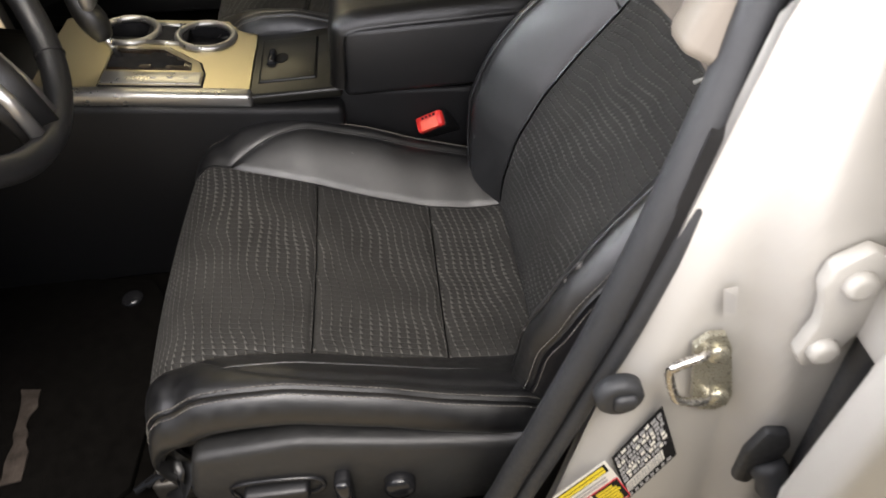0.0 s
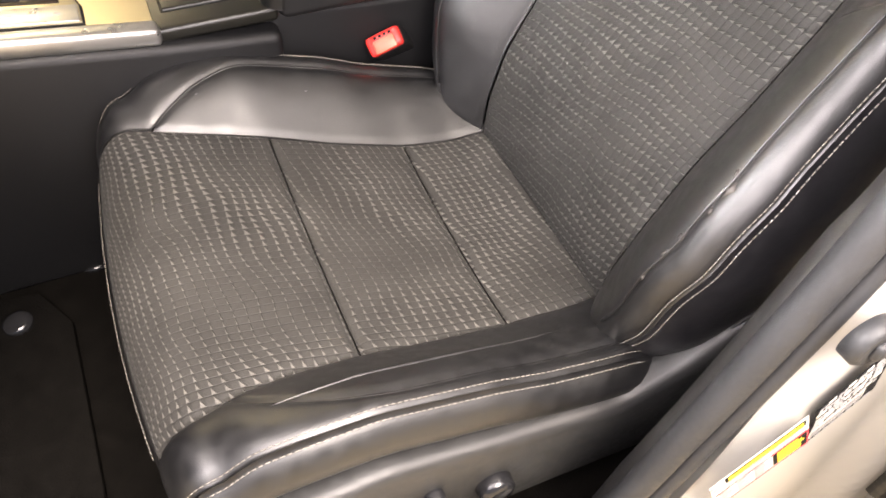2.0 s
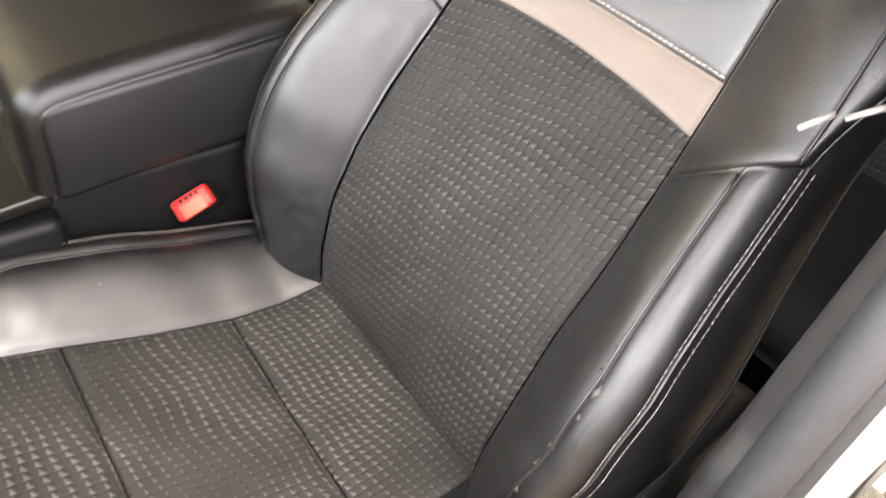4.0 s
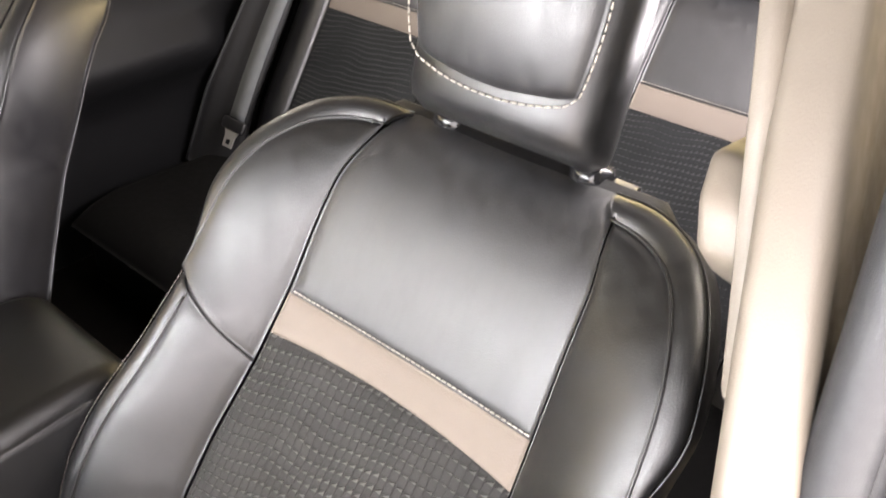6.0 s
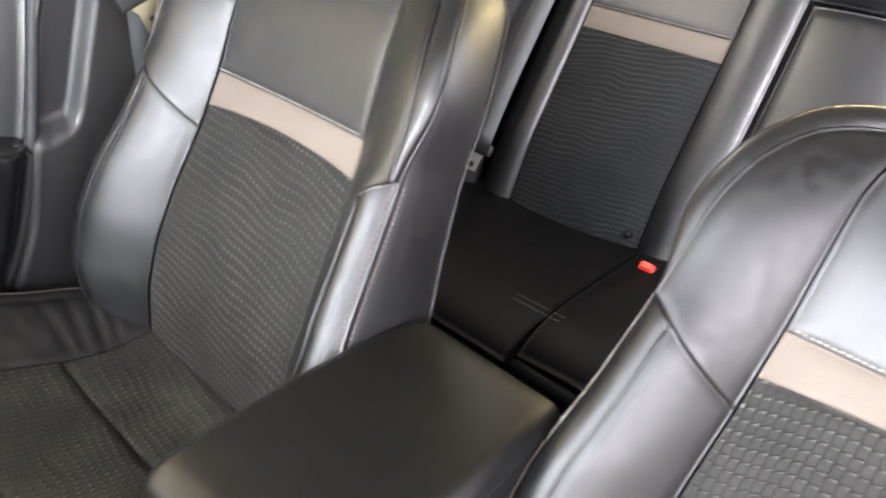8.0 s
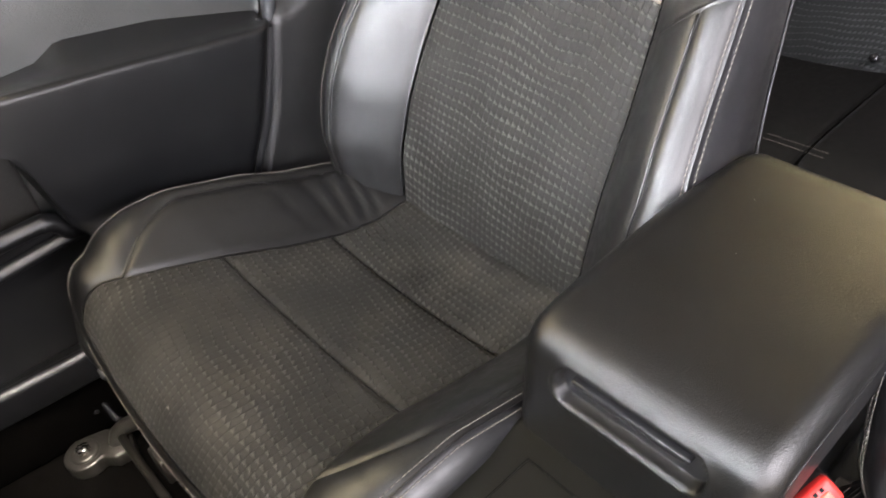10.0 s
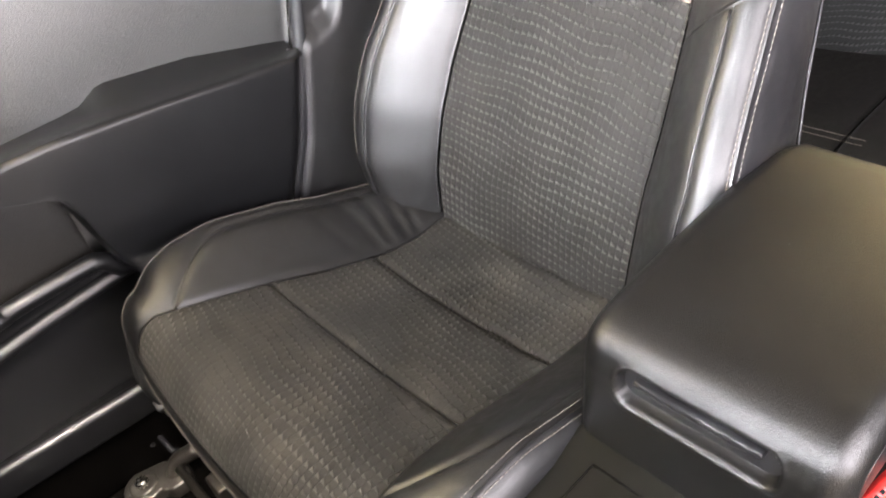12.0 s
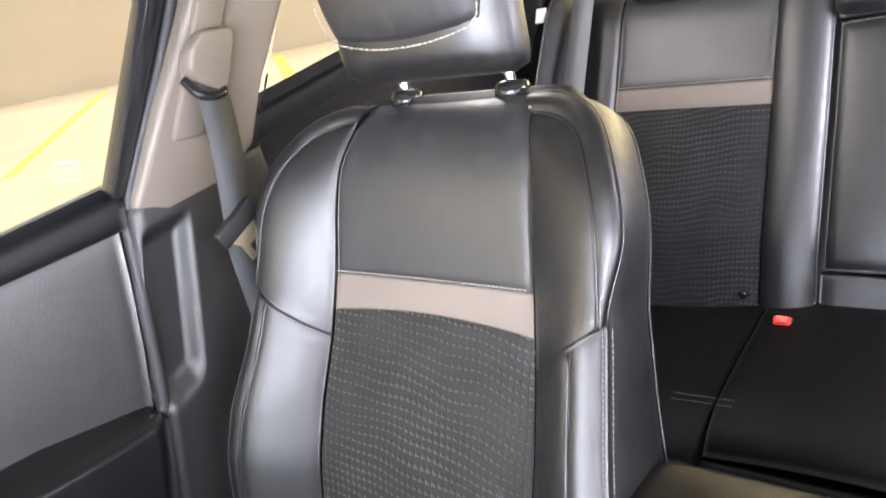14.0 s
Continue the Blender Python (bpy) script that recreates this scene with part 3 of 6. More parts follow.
panel("armrest", armrest, 90, 70, DOOR_SOFT, door, (0, -1, 0.3), "soft black door armrest", groove=0.0015, skirt=0.014, sides=(1, 1, 0, 0))
panel("map_pocket", door_patch(lambda t: -1.0, lambda t: -0.338, lambda x: lerp(RIDGE_Z, x), arm_low, lambda x, z, t: 0.002 + 0.006 * math.sin(math.pi * t)), 40, 16, POCKET, door, (0, -1, 0), "grey grained map pocket", skirt=0.03, sides=(0, 0, 1, 0))
LIP_Z = [(-1.0, 0.765), (-0.522, 0.771), (-0.45, 0.776), (-0.36, 0.776), (-0.344, 0.774), (-0.332, 0.764), (-0.319, 0.746), (-0.291, 0.735)]
panel("pocket_front", door_patch(lambda t: -1.0, lambda t: -0.30, lambda x: lerp(RIDGE_Z, x) - 0.002, lambda x: lerp(LIP_Z, x) - 0.012, lambda x, z, t: 0.026 + 0.006 * t), 40, 10, DOOR_SOFT, door, (0, -1, 0), "smooth black outer wall of the map pocket", groove=0.001, skirt=0.012)
tube("pocket_lip", smooth_line([(x, 0.700 + 0.08 * max(0, x + 0.344), z - 0.012) for x, z in LIP_Z], 6), [0.012] * 36 + [0.011, 0.010, 0.009, 0.008, 0.007, 0.006, 0.005][:7], DOOR_SOFT, door, "rounded lip of the map pocket", n=14)
tube("pocket_ridge", smooth_line([(x, 0.735 - 0.030 * (1 if x < -0.12 else 0.6), z - 0.004) for x, z in RIDGE_Z[:-1]], 8), 0.010, PLASTIC, door, "glossy black ridge below the door pocket", n=12)
panel("door_foot", door_patch(lambda t: -1.0, lambda t: -0.09 + 0.01 * t, lambda x: 0.50, lambda x: lerp(RIDGE_Z, x) - 0.004, lambda x, z, t: 0.022 * t), 40, 16, PLASTIC, door, (0, -1, 0), "dark foot of the door panel", skirt=0.03)
rbox("pull_handle", (-0.60, 0.640, 0.955), (-0.378, 0.668, 1.004), 0.012, SILVER, door, "pale silver inner door handle", seg=4, shape=lambda a, b, c: (a, b - 0.12 * (a + 0.378), 0.972 + (c - 0.972) * (1 - 0.45 * max(0, (a + 0.45) / 0.072)) if a > -0.45 else c))
rbox("outer_skin", (-1.05, 0.78, 0.38), (0.30, 0.82, 1.16), 0.01, PAINT, door, "white painted outer skin")
lean_in = lambda a, b, c: (a, b - 0.30 * max(0, c - 1.14), c)
pane = prism("window_pane", [(-0.95, 1.15), (0.085, 1.15), (0.235, 1.43), (0.20, 1.47), (-0.35, 1.46)], "y", 0.735, 0.740, 0, GLASS, door, "clear side window glass", shape=lean_in)
pane.visible_shadow = False
prism("window_frame", [(0.078, 1.15), (0.100, 1.15), (0.268, 1.45), (0.235, 1.45)], "y", 0.722, 0.760, 0.005, GLOSS, door, "black window frame", shape=lean_in)
tube("door_seal", smooth_line([(0.285, 0.645, 1.46), (0.20, 0.685, 1.30), (0.105, 0.722, 1.15), (0.07, 0.718, 1.05), (0.028, 0.715, 0.89), (-0.018, 0.715, 0.755), (-0.075, 0.715, 0.64), (-0.10, 0.715, 0.50)]), 0.009, RUBBER, door, "dark rubber door seal")
for k in range(4):
    rbox("glass_mark", (0.020 + 0.003 * (k % 2), 0.7275, 1.222 - 0.006 * k), (0.046 + 0.003 * (k % 2), 0.7285, 1.2235 - 0.006 * k + (0.002 if k == 0 else 0)), 0, GREY_INK, door, shape=lambda a, b, c: (a + 0.5 * (c - 1.2), 0.7335 - 0.30 * max(0, c - 1.14) + (b - 0.728), c - 0.3 * (a - 0.03)))
sill = thing("door_sill", (-0.5, 0.68, FLOOR), "black plastic sill trim beside the passenger seat", "sill trim")
prism("sill_trim", [(0.676, 0.53), (0.735, 0.53), (0.735, 0.556), (0.708, 0.566), (0.698, 0.574), (0.690, 0.576), (0.683, 0.570)], "x", -1.0, 0.0, 0.004, DOOR_SOFT, sill, seg=3, shape=lambda a, b, c: (a, b - 0.107 * (a + 0.45), c))
rbox("sill_carpet", (-1.0, 0.712, FLOOR - 0.002), (0.0, 0.75, 0.55), 0.012, CARPET, sill, "dark carpet up the side of the sill", shape=lambda a, b, c: (a, b - 0.107 * (a + 0.45) - (0.16 * (c - FLOOR) if b < 0.73 else 0), c))

# ---- driver's side opening ----
jamb = thing("door_jamb", (0.2, -0.76, 0.3), "white painted door jamb with latch striker and labels", "door jamb")


def jamb_face(a, t):
    z = 0.42 + 1.06 * t
    x0 = lerp([(0.42, -0.04), (0.52, 0.035), (0.62, 0.062), (0.84, 0.112), (1.155, 0.176), (1.48, 0.32)], z)
    x = x0 + (0.42 - x0 + 0.1 * max(0, z - 1.1)) * a
    ridge = lerp([(0.42, 0.232), (0.646, 0.226), (0.777, 0.222), (0.90, 0.213), (1.014, 0.192), (1.103, 0.185), (1.172, 0.19), (1.48, 0.35)], z)
    k = min(1, max(0, (x - ridge + 0.014) / 0.028))
    return Vector((x, -0.765 - 0.033 * k * k * (3 - 2 * k) + 0.004 * math.sin(9 * z) + 0.020 * math.exp(-((x - x0) / 0.018) ** 2), z)), x, z


panel("pillar_face", jamb_face, 70, 60, PAINT, jamb, (0, -1, 0), "white painted pillar with a raised outer flange", groove=0.0, skirt=0.012)
rocker = prism("rocker", [(-0.84, 0.26), (-0.70, 0.30), (-0.70, 0.42), (-0.76, 0.42), (-0.80, 0.38)], "x", -1.2, 0.4, 0.01, PAINT, jamb, "white painted rocker")
seal_line = smooth_line([(0.30, -0.675, 1.48), (0.212, -0.714, 1.2), (0.168, -0.732, 1.05), (0.122, -0.736, 0.88), (0.087, -0.738, 0.775), (0.049, -0.738, 0.66), (0.008, -0.738, 0.55), (-0.054, -0.736, 0.47), (-0.2, -0.73, 0.435), (-1.0, -0.73, 0.43)])
tube("door_seal", [p + Vector((-0.020, 0.008, 0)) for p in seal_line], 0.014, RUBBER, jamb, "dark grey rubber door seal", n=14)
tube("seal_lip", [p + Vector((-0.001, -0.004, 0)) for p in seal_line], 0.008, RUBBER, jamb, "thin rubber lip", n=10)
FACE = -0.7655
plate = [(0.158, 0.876), (0.168, 0.888), (0.182, 0.887), (0.189, 0.872), (0.204, 0.804), (0.202, 0.790), (0.192, 0.784), (0.177, 0.788), (0.169, 0.804)]
k = len(plate)
striker = mesh_object("striker_plate", [(a, FACE - 0.006 * q, b) for q in (0, 1) for a, b in plate], [tuple(range(k))[::-1], tuple(range(k, 2 * k))] + [(i, (i + 1) % k, k + (i + 1) % k, k + i) for i in range(k)], BRASS, jamb, "zinc-plated striker plate", smooth=False)
tube("striker_loop", smooth_line([(0.172, FACE - 0.004, 0.872), (0.162, FACE - 0.014, 0.874), (0.144, FACE - 0.016, 0.869), (0.137, FACE - 0.016, 0.860), (0.145, FACE - 0.016, 0.830), (0.153, FACE - 0.016, 0.819), (0.174, FACE - 0.014, 0.812), (0.183, FACE - 0.004, 0.811)], 6), 0.0040, STEEL, striker, "bright steel striker loop", n=10)
for x, z in ((0.178, 0.866), (0.190, 0.806)):
    tube("striker_screw", [(x, FACE - k, z) for k in (0.004, 0.010, 0.012)], [0.010, 0.0095, 0.006], BRASS, striker, n=14)
tube("rubber_buffer", [(0.104, FACE - k, 0.819) for k in (-0.004, 0.008, 0.011, 0.0112)], [0.021, 0.0205, 0.017, 0.014], RUBBER, jamb, "round dark rubber buffer", n=24)
rbox("buffer_block", (0.097, FACE - 0.017, 0.811), (0.117, FACE - 0.008, 0.829), 0.005, RUBBER, jamb, "rubber buffer block")


def label_sheet(name, corner, right, down, mat, text):
    """A flat sticker on the jamb: its corner and the ways along and down its print, in x and z."""
    def at(a, b, lift):
        return Vector((corner[0] + right[0] * a + down[0] * b, FACE - 0.0045 - lift, corner[1] + right[1] * a + down[1] * b))
    def sheet(nm, a0, b0, a1, b1, m, lift, parent):
        q = [at(a, b, k) for k in (lift - 0.0004, lift) for a, b in ((a0, b0), (a1, b0), (a1, b1), (a0, b1))]
        return mesh_object(nm, q, [(0, 1, 2, 3), (7, 6, 5, 4), (0, 4, 5, 1), (1, 5, 6, 2), (2, 6, 7, 3), (3, 7, 4, 0)], m, parent, smooth=False)
    ob = sheet(name, 0, 0, 1, 1, mat, 0.0006, None)
    tagged(ob, text, "label")
    return ob, lambda a0, b0, a1, b1, m: sheet("print_bar", a0, b0, a1, b1, m, 0.0012 + (0.0006 if m in (YELLOW_INK, GREY_INK, RED_INK) else 0), ob)


rng = random.Random(4)
ob, bar = label_sheet("certification_label", (0.107, 0.722), (0.037, 0.076), (0.026, -0.084), INK, "dark certification label with pale rows of tiny print, on the jamb")
for row in range(7):
    b0 = 0.05 + row * 0.085
    a = 0.04
    while a < 0.90:
        w = rng.uniform(0.03, 0.10)
        bar(a, b0, min(a + w, 0.95), b0 + 0.055, GREY_INK if rng.random() < 0.7 else PAPER)
        a += w + rng.uniform(0.012, 0.035)
bar(0.05, 0.67, 0.80, 0.86, PAPER)
for k in range(30):
    a = 0.07 + k * 0.0235
    bar(a, 0.68, a + rng.choice((0.006, 0.010, 0.014)), 0.85, GREY_INK)
for k in range(8):
    bar(0.05 + 0.11 * k, 0.90, 0.05 + 0.11 * k + rng.uniform(0.05, 0.09), 0.95, GREY_INK)
ob, bar = label_sheet("tyre_label", (0.035, 0.635), (0.066, 0.083), (0.034, -0.070), PAPER, "white tyre information label with yellow and red print, on the jamb")
bar(0.16, 0.04, 0.97, 0.22, INK)
bar(0.02, 0.06, 0.10, 0.24, GREY_INK)
bar(0.04, 0.10, 0.08, 0.20, PAPER)
for k in range(2):
    bar(0.19, 0.06 + 0.08 * k, 0.94, 0.115 + 0.08 * k, YELLOW_INK)
bar(0.64, 0.48, 0.98, 0.96, INK)
for k in range(6):
    bar(0.68, 0.52 + 0.07 * k, 0.68 + rng.uniform(0.18, 0.27), 0.565 + 0.07 * k, YELLOW_INK)
bar(0.02, 0.44, 0.99, 0.46, RED_INK)
bar(0.02, 0.97, 0.99, 0.985, RED_INK)
bar(0.98, 0.46, 0.992, 0.97, RED_INK)
for r_ in range(4):
    for c_ in range(3):
        bar(0.06 + 0.19 * c_, 0.52 + 0.11 * r_, 0.06 + 0.19 * c_ + rng.uniform(0.08, 0.15), 0.56 + 0.11 * r_, GREY_INK)
for r_ in range(2):
    bar(0.16, 0.28 + 0.07 * r_, 0.9, 0.31 + 0.07 * r_, GREY_INK)
ob, bar = label_sheet("small_pale_label", (0.169, 0.941), (0.010, 0.001), (0.006, -0.032), PAINT, "small pale sticker with faint lines on the jamb")
for k in range(5):
    bar(0.12 + 0.17 * k, 0.05 + 0.05 * k, 0.14 + 0.17 * k, 0.75 + 0.05 * k, GREY_INK)

hinge = thing("door_hinge", (0.27, -0.81, 0.88), "white painted steel rear door hinge with two bolts", "hinge")
prism("hinge_leaf", [(0.214, 0.905), (0.222, 0.890), (0.240, 0.892), (0.250, 0.912), (0.262, 0.935), (0.268, 0.97), (0.262, 0.995), (0.240, 1.008), (0.216, 0.995), (0.213, 0.975), (0.220, 0.955), (0.222, 0.935)], "y", -0.812, -0.798, 0.004, PAINT, hinge, seg=2)
for x, z in ((0.231, 0.912), (0.236, 0.980)):
    tube("hinge_bolt", [(x, -0.810, z), (x, -0.816, z), (x, -0.820, z), (x, -0.8205, z)], [0.012, 0.0115, 0.010, 0.006], PAINT, hinge, "painted hinge bolt", n=10)
rbox("hinge_knuckle", (0.255, -0.85, 0.915), (0.285, -0.80, 0.985), 0.008, PAINT, hinge)
boot = thing("cable_boot", (0.23, -0.80, 0.74), "dark rubber cable boot between jamb and rear door", "cable boot")
prism("boot_plate", [(0.208, 0.722), (0.222, 0.712), (0.243, 0.735), (0.250, 0.770), (0.243, 0.790), (0.222, 0.795), (0.210, 0.765)], "y", -0.808, -0.797, 0.004, RUBBER, boot)
tube("bellows", [(0.235 + 0.002 * k, -0.803 - 0.005 * k, 0.745 - 0.007 * k) for k in range(12)], [0.014 + (0.003 if k % 2 else 0) for k in range(12)], RUBBER, boot, n=14)
# Dark strip added in place of the shaded gap before the rear door.
seal = tube("shut_line_shade", [(0.284, -0.806, 1.02), (0.276, -0.806, 0.88), (0.274, -0.806, 0.74), (0.272, -0.806, 0.5)], 0.013, RUBBER, None, n=10)
tagged(seal, "dark strip standing in for the shaded shut line of the rear door", "door seal")
outer_door = thing("rear_door_edge", (0.6, -0.87, GROUND + 0.3), "white painted edge of the closed rear door", "car door")
prism("door_skin", [(0.20, 0.40), (0.206, 0.80), (0.228, 0.95), (0.27, 1.10), (1.15, 1.12), (1.2, 0.40)], "y", -0.90, -0.855, 0.012, PAINT, outer_door, seg=3)
rbox("door_inner_frame", (0.285, -0.853, 0.42), (1.15, -0.80, 1.10), 0.01, PAINT, outer_door, "white painted inner frame of the rear door")

# ---- centre console ----
console = thing("centre_console", (-0.2, 0.0, FLOOR), "black centre console with champagne metal shifter plate", "console")
prism("console_side", [(-0.82, FLOOR), (-0.16, FLOOR), (-0.14, 0.715), (-0.271, 0.728), (-0.56, 0.766), (-0.82, 0.82)], "y", -0.116, 0.116, 0.012, SOFT, console, "soft black console flank", seg=3)
prism("console_body", [(-0.82, FLOOR), (0.21, FLOOR), (0.20, 0.62), (0.19, 0.70), (-0.135, 0.728), (-0.271, 0.735), (-0.56, 0.772), (-0.82, 0.83)], "y", -0.086, 0.086, 0.010, SOFT, console, "soft black console body", seg=3)
LID_SIDE = smooth_line([(a, 0, b) for a, b in ((-0.158, 0.744), (-0.153, 0.78), (-0.150, 0.808), (-0.147, 0.828), (-0.138, 0.846), (-0.118, 0.857), (-0.085, 0.861), (0.02, 0.863), (0.12, 0.862), (0.160, 0.857), (0.182, 0.843), (0.193, 0.818), (0.194, 0.79))], 8)
LID_RUN = np.concatenate([[0.0], np.cumsum([(p - q).length for p, q in zip(LID_SIDE[1:], LID_SIDE)])])


def smooth_step(e0, e1, q):
    k = min(1.0, max(0.0, (q - e0) / (e1 - e0)))
    return k * k * (3 - 2 * k)


def lid_surface(s, t):
    """The armrest's cover: the front with its grip recess, the padded top and the rear, rounded down at both sides."""
    bend = t ** 1.5 * 0.55 + 0.45 * t
    k = float(np.interp(bend * LID_RUN[-1], LID_RUN, range(len(LID_SIDE))))
    i = min(int(k), len(LID_SIDE) - 2)
    p, tan = LID_SIDE[i].lerp(LID_SIDE[i + 1], k - i), (LID_SIDE[i + 1] - LID_SIDE[i]).normalized()
    out = Vector((-tan.z, 0, tan.x))
    y = (2 * s - 1) * 0.108
    q = max(0.0, (abs(y) - 0.084) / 0.024)
    sink = 0.024 * (1 - math.sqrt(max(0.0, 1 - min(1.0, q) ** 2)))
    if p.x < -0.12:
        a, b = max(0.0, abs(y) - 0.053), max(0.0, abs(p.z - 0.819) - 0.004)
        edge = math.hypot(a, b) - 0.014
        sink += 0.016 * (1 - smooth_step(-0.0045, 0.0, edge)) - 0.0012 * math.exp(-((edge - 0.001) / 0.0022) ** 2)
    y *= 1 - 0.10 * max(0, p.x - 0.05) / 0.15
    return p - out * sink + Vector((0, y, 0)), y, bend * LID_RUN[-1]


lid = panel("armrest_lid", lid_surface, 150, 200, LID, console, (0, 0, 1), "padded black leather armrest lid with a grip recess", groove=0, skirt=0.004)
rbox("grip_bar", (-0.147, -0.052, 0.823), (-0.134, 0.052, 0.830), 0.003, GLOSS, lid, "glossy black grip bar")
rbox("armrest_box", (-0.138, -0.099, 0.72), (0.186, 0.099, 0.835), 0.012, PLASTIC, console, "black console bin")
rbox("tray_surround", (-0.287, -0.103, 0.725), (-0.140, 0.103, 0.744), 0.006, TRAY, console, "dark satin tray surround")
rbox("tray_gap", (-0.2715, -0.0685, 0.7405), (-0.1785, 0.0685, 0.7446), 0.001, INK, console, "dark gap round the tray lid")
rbox("tray_lid", (-0.270, -0.067, 0.740), (-0.180, 0.067, 0.7475), 0.003, TRAY, console, "dark satin tray lid")
# No hollow here: a flat dark disc paints the finger recess's shade.
prism("scoop_shade", [(-0.237 + 0.011 * math.cos(a), 0.016 * math.sin(a)) for a in np.linspace(0, 2 * math.pi, 20, endpoint=False)], "z", 0.744, 0.7482, 0, INK, console, "flat black disc for the shade in the finger scoop")
prism("tray_latch", [(-0.262, 0.746), (-0.258, 0.7545), (-0.252, 0.757), (-0.247, 0.7545), (-0.245, 0.746)], "y", -0.020, 0.020, 0.002, GLOSS, console, "raised black tray latch")


# ---- front seats ----
INSERT = [(0, 0.150), (0.12, 0.158), (0.27, 0.157), (0.36, 0.150), (0.44, 0.145), (0.57, 0.140), (0.62, 0.127), (0.66, 0.116)]
RIDGE = [(0, 0.196), (0.06, 0.222), (0.16, 0.238), (0.24, 0.236), (0.33, 0.224), (0.42, 0.216)]
STITCH = [(0, 0.225), (0.06, 0.255), (0.16, 0.274), (0.24, 0.272), (0.33, 0.258), (0.44, 0.246)]
RIDGE_W = [(0, 0.05), (0.06, 0.08), (0.12, 0.105), (0.2, 0.108), (0.27, 0.098), (0.34, 0.078), (0.42, 0.06), (0.46, 0.054)]
PIPE = [(0.424, 0.243), (0.46, 0.240), (0.52, 0.233), (0.565, 0.219), (0.6, 0.197), (0.616, 0.174), (0.624, 0.149), (0.627, 0.125)]
PIPE_W = [(0.42, 0.056), (0.52, 0.044), (0.57, 0.028), (0.6, 0.006), (0.615, -0.010), (0.627, -0.025)]
REAR_W = [(-0.02, -0.010), (0.2, -0.030), (0.42, -0.050), (0.55, -0.062), (0.62, -0.080)]
LUMBAR = [(0, 0.0), (0.05, 0.02), (0.12, 0.033), (0.2, 0.034), (0.28, 0.022), (0.36, 0.008), (0.44, 0.0), (0.52, -0.001), (0.56, -0.005), (0.59, -0.012), (0.615, -0.023), (0.635, -0.037), (0.650, -0.056), (0.658, -0.077), (0.662, -0.10)]
CUSHION_Z = [(-0.43, 0.099), (-0.40, 0.097), (-0.36, 0.088), (-0.288, 0.067), (-0.2, 0.034), (-0.117, 0.009), (-0.05, -0.002), (0.02, 0.0)]
CUSHION_EDGE = [(-0.43, 0.192), (-0.40, 0.181), (-0.36, 0.173), (-0.3, 0.165), (-0.2, 0.156), (-0.1, 0.149), (0.02, 0.148)]
OUTER_U = [(-0.43, 0.257), (-0.36, 0.262), (-0.2, 0.260), (-0.06, 0.256), (0.02, 0.25)]
OUTER_Z = [(-0.43, 0.108), (-0.4, 0.13), (-0.36, 0.138), (-0.3, 0.136), (-0.193, 0.105), (-0.133, 0.08), (-0.035, 0.05), (0.02, 0.02)]


def soft_table(table):
    """The same table with its corners rounded."""
    x = np.linspace(table[0][0], table[-1][0], 121)
    y = np.interp(x, [a for a, _ in table], [b for _, b in table])
    k = np.array([1, 2, 3, 4, 3, 2, 1]) / 16
    y = np.convolve(np.pad(y, 3, mode="reflect", reflect_type="odd"), k, "valid")
    return list(zip(x.tolist(), y.tolist()))


(INSERT, RIDGE, STITCH, RIDGE_W, PIPE_W, LUMBAR, CUSHION_Z, CUSHION_EDGE, OUTER_U, OUTER_Z) = [
    soft_table(k) for k in (INSERT, RIDGE, STITCH, RIDGE_W, PIPE_W, LUMBAR, CUSHION_Z, CUSHION_EDGE, OUTER_U, OUTER_Z)]


